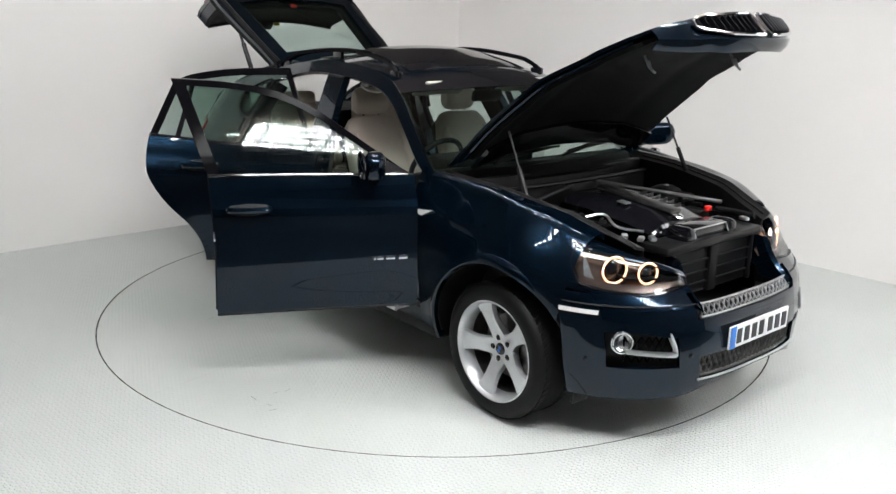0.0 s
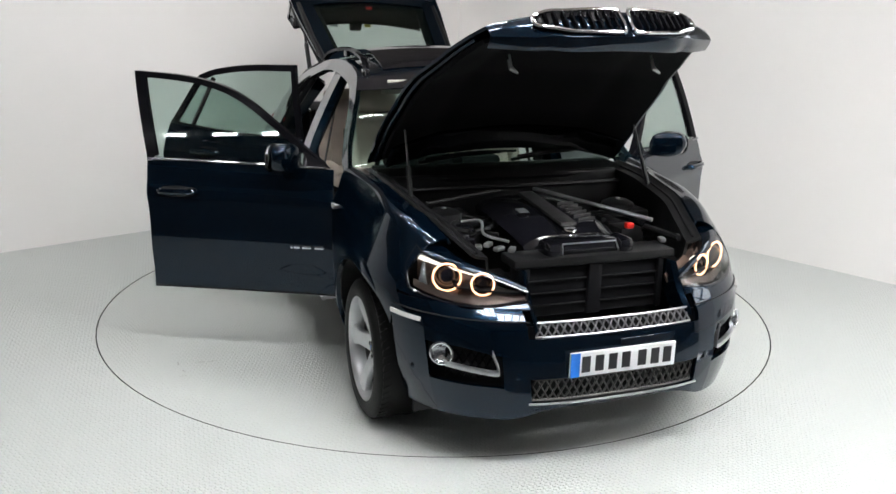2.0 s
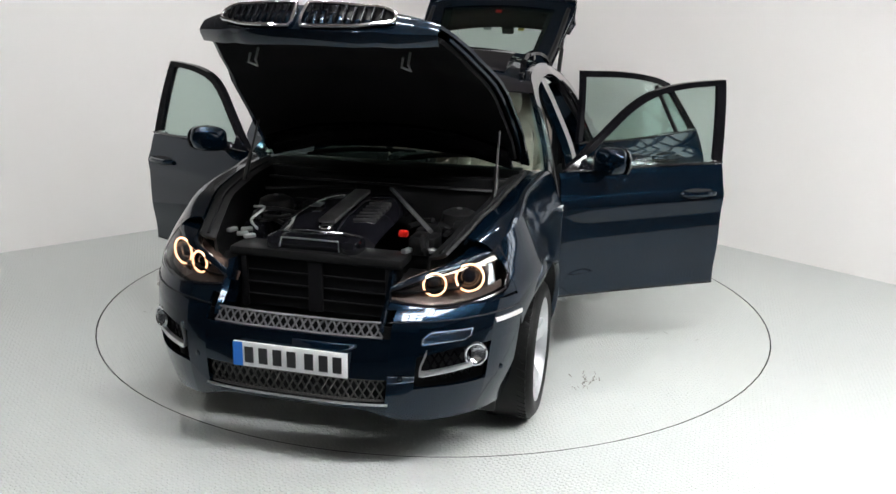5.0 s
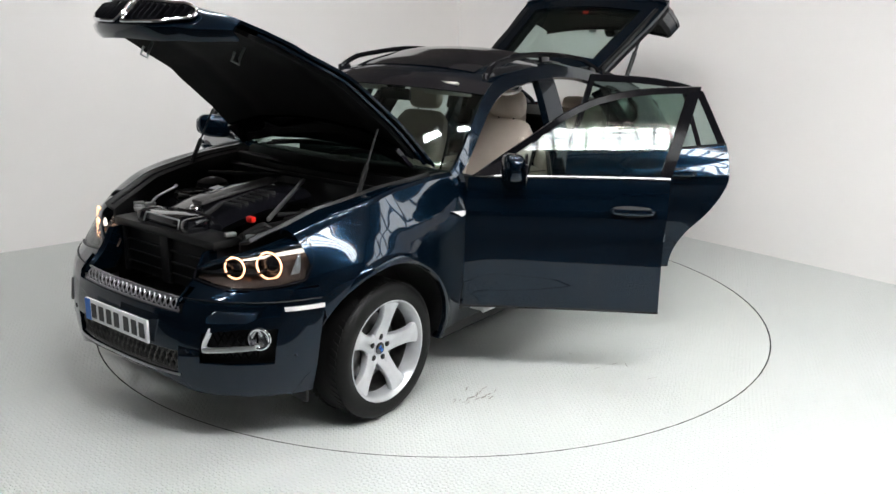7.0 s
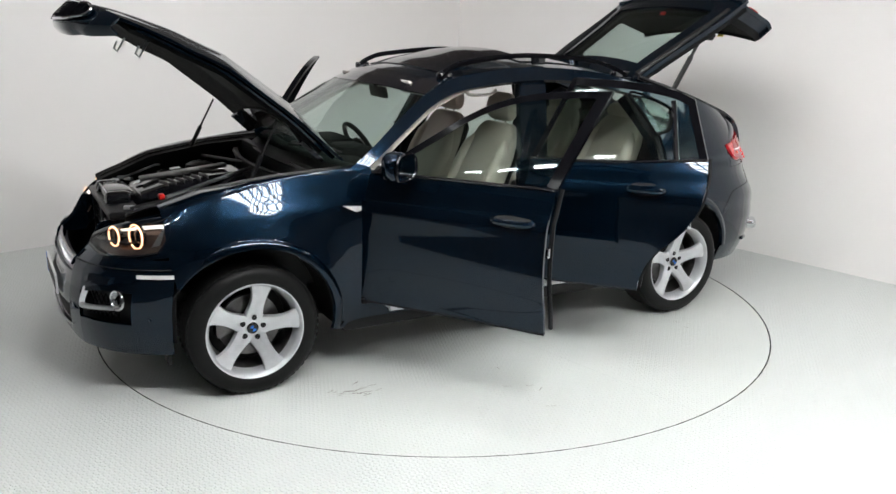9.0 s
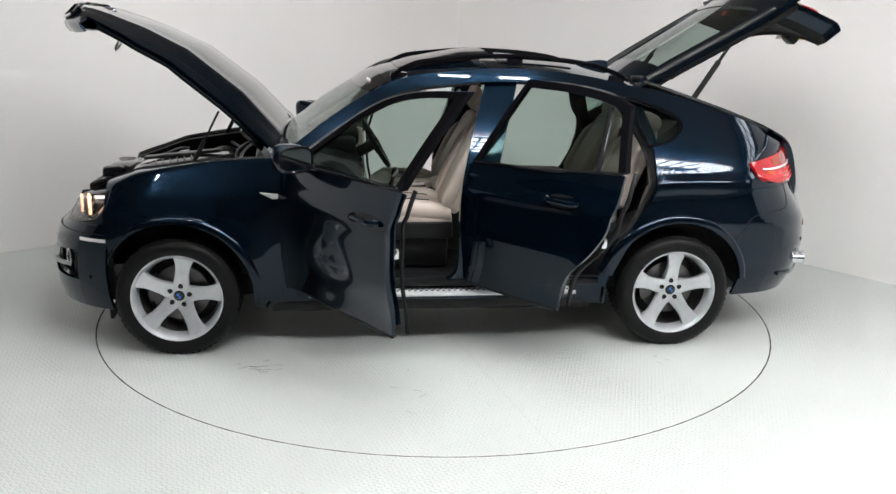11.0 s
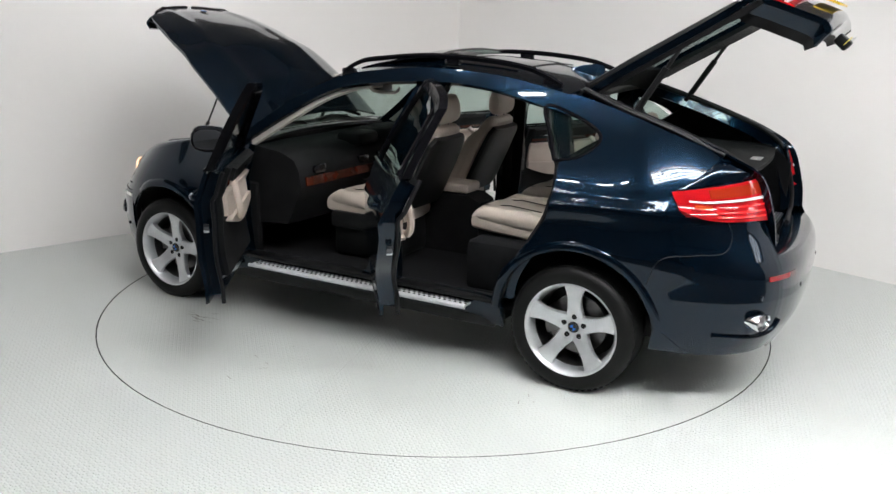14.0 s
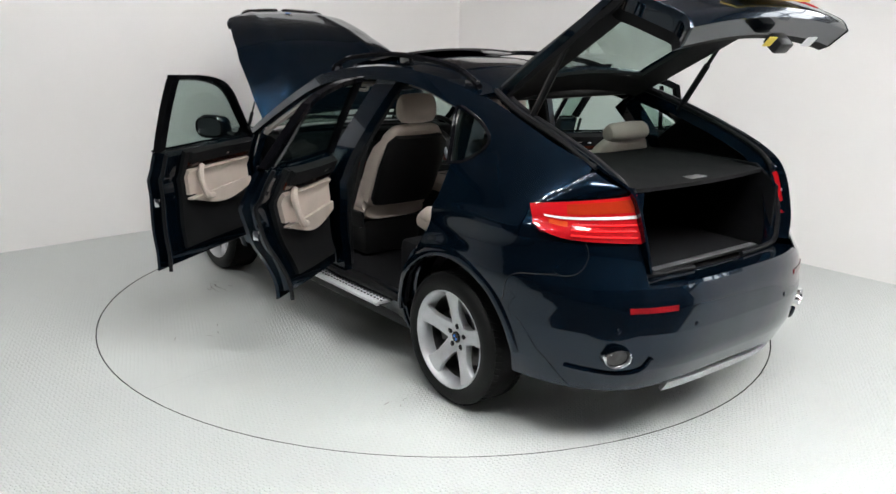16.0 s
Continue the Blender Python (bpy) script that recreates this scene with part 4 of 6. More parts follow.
def make_door(sgn, name, bottom, top, front, rear, glass, hinge, angle, is_front):
    """A door built shut on the flank, then swung out about its front hinge."""
    sw = Matrix.Translation((hinge[0] + (0 if is_front else 0.02), sgn * hinge[1], 0)) @ Matrix.Rotation(radians(-angle * sgn), 4, "Z") @ Matrix.Translation((-hinge[0], -sgn * hinge[1], 0))

    def mk(m):
        return (m if sgn > 0 else m.flipped()).moved(sw)
    g2 = coons(bottom, top, front, rear, 26, 22)
    door = part(name, mk(M().skin(on_body(g2), 0.02)), PAINT, car, "open dark blue front door" if is_front else "open dark blue rear door")
    core = g2[1:-1, 1:]
    part("door_shell", mk(M().skin(on_body(core, 0.018), 0.065)), PAINT, door, "painted inner door frame")
    part("trim_panel", mk(M().skin(on_body(g2[3:-4, 3:], 0.08), 0.03)), TRIMB, door, "black lower door lining")
    # leather and wood of the lining
    n0, n1 = 4, len(g2) - 5
    cols = [g2[i] for i in range(n0, n1)]

    def band(lo, hi, off, th):
        rows = []
        for i, c in enumerate(cols):
            z0, z1 = c[0][1], c[-1][1]
            u = i / (len(cols) - 1)
            f0, f1 = (v(u) if callable(v) else v for v in (lo, hi))
            rows.append([(np.interp(z0 + (z1 - z0) * f, c[:, 1], c[:, 0]), z0 + (z1 - z0) * f) for f in np.linspace(f0, f1, 7)])
        return M().skin(on_body(rows, off), th)
    part("leather_panel", mk(band(lambda u: 0.60 - 0.10 * math.sin(math.pi * min(1, u * 1.05)) ** 1.5, 0.83, 0.105, 0.03)), LEATHER, door, "oyster leather door panel")
    part("armrest", mk(band(lambda u: 0.56 - 0.09 * math.sin(math.pi * min(1, u * 1.05)), lambda u: 0.625 - 0.05 * u, 0.118, 0.035)), LEATHER, door, "padded leather armrest")
    part("wood_strip", mk(band(lambda u: 0.85, lambda u: 0.885 + 0.02 * u, 0.108, 0.014)), WOOD, door, "dark wood strip")
    part("belt_strip", mk(band(0.90, 1.0, 0.085, 0.05)), TRIMB, door)
    pt = []
    for c, f, o in ((cols[-4], 0.84, 0.13), (cols[-3], 0.78, 0.17), (cols[-3], 0.66, 0.185), (cols[-4], 0.575, 0.18), (cols[-6], 0.555, 0.16)):
        z = c[0][1] + (c[-1][1] - c[0][1]) * f
        x = np.interp(z, c[:, 1], c[:, 0])
        pt.append(body(sx(x, z), z, o))
    part("pull_handle", mk(M().tube(curve(pt, 20), 0.020, 8)), LEATHER, door, "leather pull handle")
    zz = cols[5][-1][1] - 0.06
    part("inner_latch", mk(M().rbox(body(sx(cols[6][0][0], zz), zz, 0.13), (0.10, 0.015, 0.025), 0.006)), CHROME, door, "chrome inner latch")
    # window frame and glass
    gb, gt, gl, gr = glass
    gg = coons(gb, gt, gl, gr, 26, 16)
    part("window_pane", mk(M().skin(on_body(gg[1:-1, :-1], 0.022), 0.004)), GLASS, door, "green-tinted door glass")
    line = np.vstack([curve(gl, 10), curve(gt, 40)[1:], curve(gr, 14)[::-1][1:]])
    loops = []
    for i, (x, z) in enumerate(line):
        t = line[min(i + 1, len(line) - 1)] - line[max(i - 1, 0)]
        t = t / (np.linalg.norm(t) + 1e-9)
        nrm = np.array([t[1], -t[0]])
        if np.dot(nrm, gg[13, 6] - np.array([x, z])) < 0:
            nrm = -nrm
        w = 0.055 if i > len(line) - 14 and is_front else (0.04 if i > 9 else 0.03)
        w = 0.03 if is_front and i <= len(line) - 14 else w
        pts = []
        for u, o in ((-0.002, 0.002), (w, 0.006), (w, 0.03), (w * 0.7, 0.055), (-0.002, 0.045)):
            q = np.array([x, z]) + nrm * u
            pts.append(body(sx(q[0], q[1]), q[1], o))
        loops.append(pts)
    part("window_frame", mk(M().loft(loops)), FRAMEB, door, "black window frame")
    if not is_front:
        part("window_bar", mk(M().tube([body(sx(x, z), z, 0.02) for x, z in ((-0.93, 1.19), (-0.86, 1.50))], 0.016, 6)), GLOSSB, door, "black window divider")
    belt = [body(sx(x, z), z, -0.004) for x, z in curve([(p[0], p[1] + 0.004) for p in gb], 20)]
    part("belt_trim", mk(M().tube(belt, 0.008, 6)), GLOSSB, door)
    part("lower_trim", mk(M().tube([body(sx(x, z), z, 0.004) for x, z in curve(bottom, 20)], 0.008, 6)), SEAL, door, "black lower door seal")
    part("edge_seal", mk(M().tube([body(sx(x, z), z, 0.095) for x, z in curve(rear, 24)], 0.012, 6)), SEAL, door, "black door edge seal")
    lx, lz = curve(rear, 20)[11]
    part("door_lock", mk(M().rbox((lx + 0.0, body(sx(lx, lz), lz, 0.055)[1], lz), (0.02, 0.03, 0.05), 0.004)), CHROME, door, "bright door lock")
    # handle
    hz = 0.985 if is_front else 1.03
    hx = (rear[len(rear) // 2][0] + 0.17)
    hp = [body(sx(hx - d, hz), hz, o) for d, o in ((-0.105, 0.0), (-0.085, -0.028), (-0.03, -0.036), (0.03, -0.036), (0.085, -0.028), (0.105, 0.0))]
    # Oval lies on the skin; its dark colour stands for the handle hollow's shade.
    shade_oval = [[body(sx(hx + 0.105 * k * math.cos(a), hz + 0.034 * k * math.sin(a)), hz + 0.034 * k * math.sin(a), -0.002 * (1 - k ** 4)) for a in np.linspace(0, 2 * np.pi, 24, endpoint=False)] for k in (0.03, 0.5, 0.9, 1.0)]
    part("handle_shade", mk(M().grid(shade_oval, closed_v=True)), SEAL, door, "dark oval standing for the shaded hollow behind the handle")
    part("door_handle", mk(M().tube(curve(hp, 16), 0.0165, 8)), PAINT, door, "body-coloured door handle")
    if is_front:
        # mirror on the window corner
        c = (0.72, 1.02, 1.20)
        mm = M()
        loops = []
        for u in np.linspace(-1, 1, 11):
            r = max(0.05, (1 - abs(u) ** 4.0)) ** 0.5
            k = np.linspace(0, 2 * np.pi, 18, endpoint=False)
            loops.append([(c[0] + 0.055 * np.sign(math.cos(a)) * abs(math.cos(a)) ** 0.6 * r + 0.035 * (1 - u) * 0.5, c[1] + u * 0.110, c[2] + 0.076 * np.sign(math.sin(a)) * abs(math.sin(a)) ** 0.6 * r + 0.01 * u) for a in k])
        mm.loft(loops)
        mir = part("door_mirror", mk(mm), PAINT, door, "body-coloured door mirror")
        part("mirror_arm", mk(M().tube([(0.76, 0.88, 1.135), (0.75, 0.94, 1.15), (0.74, 0.98, 1.17)], [0.035, 0.03, 0.035], 10)), GLOSSB, mir, "black mirror foot")
        gl_ = []
        for u in np.linspace(0.02, 1, 5):
            gl_.append([(c[0] - 0.050, c[1] + 0.098 * u * np.sign(math.cos(a)) * abs(math.cos(a)) ** 0.7, c[2] + 0.066 * u * np.sign(math.sin(a)) * abs(math.sin(a)) ** 0.7) for a in np.linspace(0, 2 * np.pi, 28, endpoint=False)])
        part("mirror_glass", mk(M().grid(gl_, closed_v=True)), MIRROR, mir, "reflecting mirror glass")
        part("mirror_rim", mk(M().tube(np.vstack([gl_[-1], gl_[-1][:1]]), 0.008, 6, False)), GLOSSB, mir)
        tri = coons([(0.95, 1.135), (0.80, 1.14)], [(0.90, 1.165), (0.80, 1.215)], [(0.95, 1.135), (0.90, 1.165)], [(0.80, 1.14), (0.80, 1.215)], 4, 4)
        part("mirror_patch", mk(M().skin(on_body(tri, 0.0), 0.03)), GLOSSB, door, "black corner patch")
    if is_front and sgn < 0:
        for i, (w, x) in enumerate(((0.05, 0.90), (0.05, 0.83), (0.035, 0.775), (0.012, 0.745))):
            q = body(sx(x, 0.70), 0.70, -0.003)
            part("badge_bar", mk(M().rbox(q, (w, 0.006, 0.02), 0.002)), CHROME, door, "plain chrome badge bar")
    return door


def build_doors():
    for sgn, af, ar in ((1, 57, 52.3), (-1, 64.2, 54)):
        make_door(sgn, "front_door", [(0.98, 0.42), (0.4, 0.425), (-0.07, 0.425)], [(0.97, 1.125), (0.4, 1.135), (-0.08, 1.14)],
                  [(0.98, 0.42), (0.985, 0.8), (0.97, 1.125)], [(-0.07, 0.425), (-0.06, 0.8), (-0.08, 1.14)],
                  ([(0.93, 1.13), (0.4, 1.14), (-0.08, 1.145)], [(0.91, 1.155), (0.65, 1.335), (0.46, 1.46), (0.28, 1.54), (0.05, 1.585), (-0.245, 1.605)],
                   [(0.93, 1.13), (0.91, 1.155)], [(-0.08, 1.145), (-0.245, 1.605)]), (0.985, 0.945), af, True)
        make_door(sgn, "rear_door", [(-0.085, 0.425), (-0.5, 0.425), (-0.78, 0.43)], [(-0.095, 1.14), (-0.6, 1.155), (-1.10, 1.20)],
                  [(-0.085, 0.425), (-0.075, 0.8), (-0.095, 1.14)], [(-0.78, 0.43), (-0.787, 0.49), (-0.818, 0.58), (-0.875, 0.67), (-0.955, 0.75), (-1.03, 0.84), (-1.09, 0.95), (-1.11, 1.08), (-1.10, 1.20)],
                  ([(-0.095, 1.145), (-0.6, 1.16), (-1.095, 1.205)], [(-0.26, 1.605), (-0.6, 1.595), (-0.85, 1.56), (-0.975, 1.515)],
                   [(-0.095, 1.145), (-0.26, 1.605)], [(-1.095, 1.205), (-1.05, 1.32), (-0.975, 1.515)]), (-0.08, 0.945), ar, False)


# ---------------------------------------------------------------- tail
GATE_H = Vector((-1.20, 0, 1.585))
GATE_M = Matrix.Translation(GATE_H) @ Matrix.Rotation(radians(48.5), 4, "Y") @ Matrix.Translation(-GATE_H)


def build_tail():
    # bumper
    ss = [sx(-1.795, 0.6), sx(-2.0, 0.6)] + [sy(y, 0.9, False) for y in (0.60, 0.57)] + [HALF * 2 + XF - XR]
    a0, a1 = [HALF * 2 + XF - XR - sy(y, 0.9, False) for y in (0.57, 0.60)]
    zs = [0.30, 0.42, 0.60, 0.80, 0.98]

    def warp(s, z):
        a = HALF * 2 + XF - XR - s
        if z > 0.8:
            z = 0.8 + (z - 0.8) * min(1, max(0.0, (a - a0) / (a1 - a0)))
        if z < 0.42 and a < 0.5:
            z = z + 0.05 * (0.42 - z) / 0.12 * (0.5 - a) / 0.5
        return (s, z)
    part("rear_bumper", tensor(ss, zs, set(), warp, 0.06).mirror(), PAINT, car)
    end = HALF * 2 + XF - XR
    und = [[(s, z) for z in (0.255, 0.285, 0.315)] for s in np.linspace(sy(0.42, 0.3, False), end, 12)]
    part("diffuser", M().skin(on_girth(und, -0.004), 0.02).mirror(), SATIN, car, "satin silver rear under-tray")
    sill = np.array([[(body(s, 0.8)[0] + d, body(s, 0.8)[1] * (1 - d * 0.5), 0.80 + h) for d, h in ((0.0, 0.0), (0.012, 0.012), (0.10, 0.016), (0.16, 0.0), (0.18, -0.06))] for s in np.linspace(sy(0.62, 0.8, False), end, 14)])
    part("loading_sill", M().skin(sill, 0.02, (-2, 0, 0)).mirror(), PAINT, car)
    plate = part("sill_plate", M().rbox((-2.17, 0, 0.818), (0.05, 0.86, 0.012), 0.004), BLACK, car, "black load sill plate")
    for i in range(3):
        part("sill_rib", M().rbox((-2.155 - i * 0.014, 0, 0.826), (0.004, 0.84, 0.006), 0), SATIN, plate, "thin bright rib")
    for sgn in (1, -1):
        def mk(m):
            return m if sgn > 0 else m.flipped()
        q = body(sy(0.74, 0.475, False), 0.475)
        turn = pose(q[0] - 0.002, q[1] - 0.002, 0.50, 0, 0, -20)
        loops = []
        for h, r in ((0.16, 0.92), (0.0, 1.0), (-0.04, 1.04), (-0.045, 1.0), (-0.035, 0.9), (0.10, 0.85)):
            loops.append([(h, 0.064 * r * math.cos(a), 0.043 * r * math.sin(a)) for a in np.linspace(0, 2 * np.pi, 28, endpoint=False)])
        tip = part("exhaust_tip", mk(M().loft(loops, False).moved(turn)), CHROME, car, "oval chrome exhaust tip")
        # Flat dark disc across the pipe, just inside its mouth.
        inner = M().add([(-0.022, 0.054 * math.cos(a), 0.036 * math.sin(a)) for a in np.linspace(0, 2 * np.pi, 24, endpoint=False)], [tuple(range(24))])
        part("bore_disc", mk(inner.moved(turn)), STEEL, tip, "dark disc closing the exhaust pipe")
        lipc = [body(s, z, -0.004) for s, z in curve([(sy(0.86, 0.42, False), 0.425), (sy(0.80, 0.41, False), 0.415), (sy(0.70, 0.40, False), 0.405), (sy(0.62, 0.41, False), 0.425), (sy(0.59, 0.47, False), 0.485)], 20)]
        part("bumper_lip", mk(M().tube(lipc, 0.012, 8)), PAINT, car)
        ref = [[(s, 0.70 + 0.026 * j + 0.0 * i) for j in (0, 1)] for i, s in enumerate(np.linspace(sy(0.70, 0.7, False), sy(0.48, 0.7, False), 10))]
        part("rear_reflector", mk(M().skin(on_girth(ref, -0.004), 0.01)), REDDARK, car, "red bumper reflector")
        jn = [body(sx(x, z), z, 0.0) for x, z in curve([(-1.74, 0.66), (-1.80, 0.80), (-1.95, 0.835), (-2.08, 0.85), (-2.10, 0.92), (-2.07, 1.0)], 30)]
        part("bumper_joint", mk(M().tube(jn, 0.0025, 5)), SEAL, car, "thin dark panel joint")
        # tail lamp wrapping round the corner
        b = [(sx(-1.85, 1.055), 1.052), (sx(-2.0, 1.005), 1.003), (sy(0.63, 0.99, False), 0.99), (sy(0.565, 0.985, False), 0.985)]
        t = [(sx(-1.80, 1.13), 1.13), (sx(-1.98, 1.16), 1.158), (sy(0.63, 1.18, False), 1.182), (sy(0.56, 1.195, False), 1.195)]
        g = coons(b, t, [b[0], t[0]], [b[-1], t[-1]], 24, 16)
        lamp = part("tail_lamp", mk(M().skin(on_girth(g, -0.012), 0.03)), REDLENS, car, "red wrap-round tail lamp")
        part("clear_strip", mk(M().skin(on_girth(g[3:, 8:10], -0.017), 0.008)), CLEARSTRIP, lamp, "white strip across the lamp")
        part("smoked_lens", mk(M().skin(on_girth(g[8:-1, 10:15], -0.015), 0.006)), SMOKED, lamp, "orange-red upper lens")
        part("indicator", mk(M().skin(on_girth(g[4:9, 5:8], -0.0155), 0.006)), AMBER, lamp, "amber tinted indicator part")
        for j in (2, 4, 6):
            part("light_bar", mk(M().tube([body(s_, z, -0.016) for s_, z in g[9:-1, j]], 0.005, 6)), REDBAR, lamp, "bright red light bar")
        fill = [[(s_, z) for z in np.linspace(0.965, 1.2, 7)] for s_ in np.linspace(sx(-1.79, 1.08), sy(0.56, 1.08, False), 14)]
        part("lamp_frame", mk(M().skin(on_girth(fill, 0.008), 0.012)), PAINT, car)
        # panel between lamp and gate opening, down to the bumper
        up = [body(s_, z) for s_, z in curve([(sx(-1.80, 1.14), 1.135), (sx(-1.97, 1.165), 1.163), (sy(0.63, 1.19, False), 1.186), (sy(0.555, 1.20, False), 1.20)], 14)]
        top = curve([(-1.965, 0.665, 1.235), (-1.985, 0.635, 1.30), (-2.06, 0.60, 1.27), (-2.14, 0.57, 1.215)], 14)
        rows = [[tuple(np.array(p) * (1 - f) + np.array(q_) * f + np.array([-0.012, 0.012, 0.012]) * math.sin(f * math.pi)) for f in np.linspace(0, 1, 7)] for p, q_ in zip(up, top)]
        part("corner_panel", mk(M().skin(np.array(rows), 0.016, (-1.6, 0, 0.9))), PAINT, car)
        # gate opening frame with seal
        pth = [(-1.22, 0.52, 1.575), (-1.45, 0.585, 1.50), (-1.75, 0.60, 1.40), (-2.0, 0.60, 1.30), (-2.13, 0.58, 1.20), (-2.2, 0.565, 1.0), (-2.22, 0.54, 0.86), (-2.22, 0.47, 0.825), (-2.24, 0.2, 0.82)]
        part("gate_seal", mk(M().tube(curve(pth, 60), 0.014, 8)), SEAL, car, "black tailgate seal")
        jl = []
        for x, y, z in curve(pth[:7], 40):
            jl.append([(x - 0.02 - 0.04 * ease(1.30, 1.20, z), y + 0.06 - 0.03 * ease(1.30, 1.20, z), z - 0.006), (x - 0.005, y + 0.012, z - 0.01), (x + 0.06, y - 0.015, z - 0.05)])
        part("gate_jamb", mk(M().skin(np.array(jl), 0.012, (-1.9, 0, 1.0))), PAINT, car)
        part("gate_drip", mk(M().tube(curve([(x, y + 0.05, z + 0.0) for x, y, z in pth[:4]], 24), 0.016, 6)), BLACK, car)
    # tailgate, built shut and swung up
    prof = [(-1.20, 1.605), (-1.4, 1.555), (-1.65, 1.475), (-1.9, 1.395), (-2.10, 1.335), (-2.22, 1.305)]
    low = [(-2.22, 1.300), (-2.205, 1.25), (-2.235, 1.18), (-2.275, 1.08), (-2.31, 0.99), (-2.315, 0.95), (-2.30, 0.915)]

    def gw(x, z):
        return np.interp(x, [-2.4, -2.2, -2.0, -1.6, -1.2], [0.60, 0.66, 0.65, 0.60, 0.55])
    def sheet(pr, k0, k1, n=40, nk=25, bow=0.05, dz=0.0, sh=0.0, drop=0.045):
        rows = []
        for x, z in curve(pr, n):
            rows.append([(x + bow * k * k + sh, k * gw(x, z), z + dz - drop * k * k) for k in np.linspace(k0, k1, nk)])
        return np.array(rows)
    up = sheet(prof, -1, 1, bow=0.03)
    cen = (-1.6, 0, 1.0)
    frame_m = M()
    a, b = 6, 32
    frame_m.skin(up[:a + 1], 0.03, cen).skin(up[b:], 0.03, cen)
    frame_m.skin(up[a:b + 1, :4], 0.035, cen).skin(up[a:b + 1, -4:], 0.035, cen)
    gate = part("tailgate", frame_m.moved(GATE_M), PAINT, car, "raised dark blue tailgate")
    part("rear_window", M().skin(up[a - 1:b + 2, 3:-3] - np.array([0, 0, 0.004]), 0.004, cen).moved(GATE_M), GLASS, gate, "tinted rear window")
    inn = M()
    upi = up.copy()
    upi[:, :, 2] -= 0.04
    inn.skin(upi[:a + 2], 0.02, cen).skin(upi[b - 1:-2], 0.03, cen).skin(upi[a:b, :5], 0.025, cen).skin(upi[a:b, -5:], 0.025, cen)
    part("inner_trim", inn.moved(GATE_M), TRIMB, gate, "black inner tailgate trim")
    lo = sheet(low, -1, 1, 24, 25, 0.055, drop=0.02)
    part("gate_panel", M().skin(lo, 0.03, cen).moved(GATE_M), PAINT, gate)
    loi = lo[2:].copy()
    loi[:, :, 0] += 0.10
    loi[:, :, 1] *= 0.94
    part("gate_lining", M().skin(loi, 0.05, cen).moved(GATE_M), TRIMB, gate, "black gate lining")
    edge = np.array([[tuple(p), tuple(q)] for p, q in zip(lo[-1], loi[-1])])
    part("gate_edge", M().skin(edge, 0.01, (-2.2, 0, 1.5)).moved(GATE_M), PAINT, gate)
    for c in (0, -1):
        edge = np.array([[tuple(p), tuple(q)] for p, q in zip(lo[2:, c], loi[:, c])])
        part("gate_edge", M().skin(edge, 0.01, (-2.2, 0, 1.1)).moved(GATE_M), PAINT, gate)
    sp = sheet([(-2.16, 1.325), (-2.22, 1.318), (-2.285, 1.322), (-2.287, 1.308), (-2.21, 1.296)], -0.97, 0.97, 12, 25, 0.08)
    part("spoiler", M().skin(sp, 0.012, cen).moved(GATE_M), PAINT, gate, "spoiler lip on the tailgate")
    for sgn in (1, -1):
        g = lo[5:12, 17:25].copy()
        g[:, :, 0] -= 0.008
        m = M().skin(g, 0.02, cen)
        inl = part("gate_lamp", (m if sgn > 0 else m.flipped()).moved(GATE_M), REDLENS, gate, "red tail lamp part on the gate")
        g3 = g[3:5, 1:].copy()
        g3[:, :, 0] -= 0.006
        m = M().skin(g3, 0.01, cen)
        part("clear_strip", (m if sgn > 0 else m.flipped()).moved(GATE_M), CLEARSTRIP, inl, "white strip")
        part("gate_arm", M().tube([GATE_M @ Vector((-1.23, sgn * 0.53, 1.56)), GATE_M @ Vector((-1.5, sgn * 0.565, 1.475)), GATE_M @ Vector((-2.05, sgn * 0.60, 1.29))], 0.024, 8), BLACK, gate, "black gate side rib")
        st0, st1 = Vector((-1.50, sgn * 0.595, 1.45)), GATE_M @ Vector((-1.80, sgn * 0.60, 1.36))
        part("gate_strut", M().tube([st0, st0.lerp(st1, 0.6)], 0.018, 8).tube([st0.lerp(st1, 0.55), st1], 0.011, 8), BLACK, car, "black tailgate gas strut")
        part("gate_hinge", M().rbox((-1.215, sgn * 0.42, 1.592), (0.09, 0.05, 0.03), 0.008), BLACK, car)
    yp = part("rear_number_plate", M().rbox((-2.315, 0, 1.04), (0.012, 0.52, 0.111), 0.003, (0, 21, 0)).moved(GATE_M), YELLOW, gate, "yellow number plate")
    for y in (-0.2, -0.135, -0.07, -0.005, 0.08, 0.145, 0.21):
        part("plate_bar", M().rbox((-2.3225, y, 1.037), (0.003, 0.042, 0.072), 0, (0, 21, 0)).moved(GATE_M), INK, yp, "plain black bar")
    la = M().rbox((-2.21, 0, 0.85), (0.06, 0.11, 0.08), 0.012)
    part("gate_latch", la.moved(GATE_M), BLACK, gate, "black latch block")
    part("sticker", M().rbox((-2.235, 0.12, 0.832), (0.05, 0.06, 0.003), 0).moved(GATE_M), STICKY, gate, "small yellow sticker")
    part("sticker", M().rbox((-2.235, -0.20, 0.832), (0.05, 0.08, 0.003), 0).moved(GATE_M), WHITE, gate, "small white sticker")
    bc = GATE_M @ Vector((-2.262, 0, 1.16))
    bn = GATE_M.to_3x3() @ Vector((-0.96, 0, 0.27))
    bd = part("round_badge", M().lathe([(0.001, 0.008), (0.03, 0.007), (0.038, 0.004), (0.041, -0.01)], bc, bn, 28), CHROME, gate, "round chrome-edged badge")
    part("badge_face", M().lathe([(0.001, 0.0095), (0.026, 0.0085)], bc, bn, 24), BLUE, bd, "blue badge face")
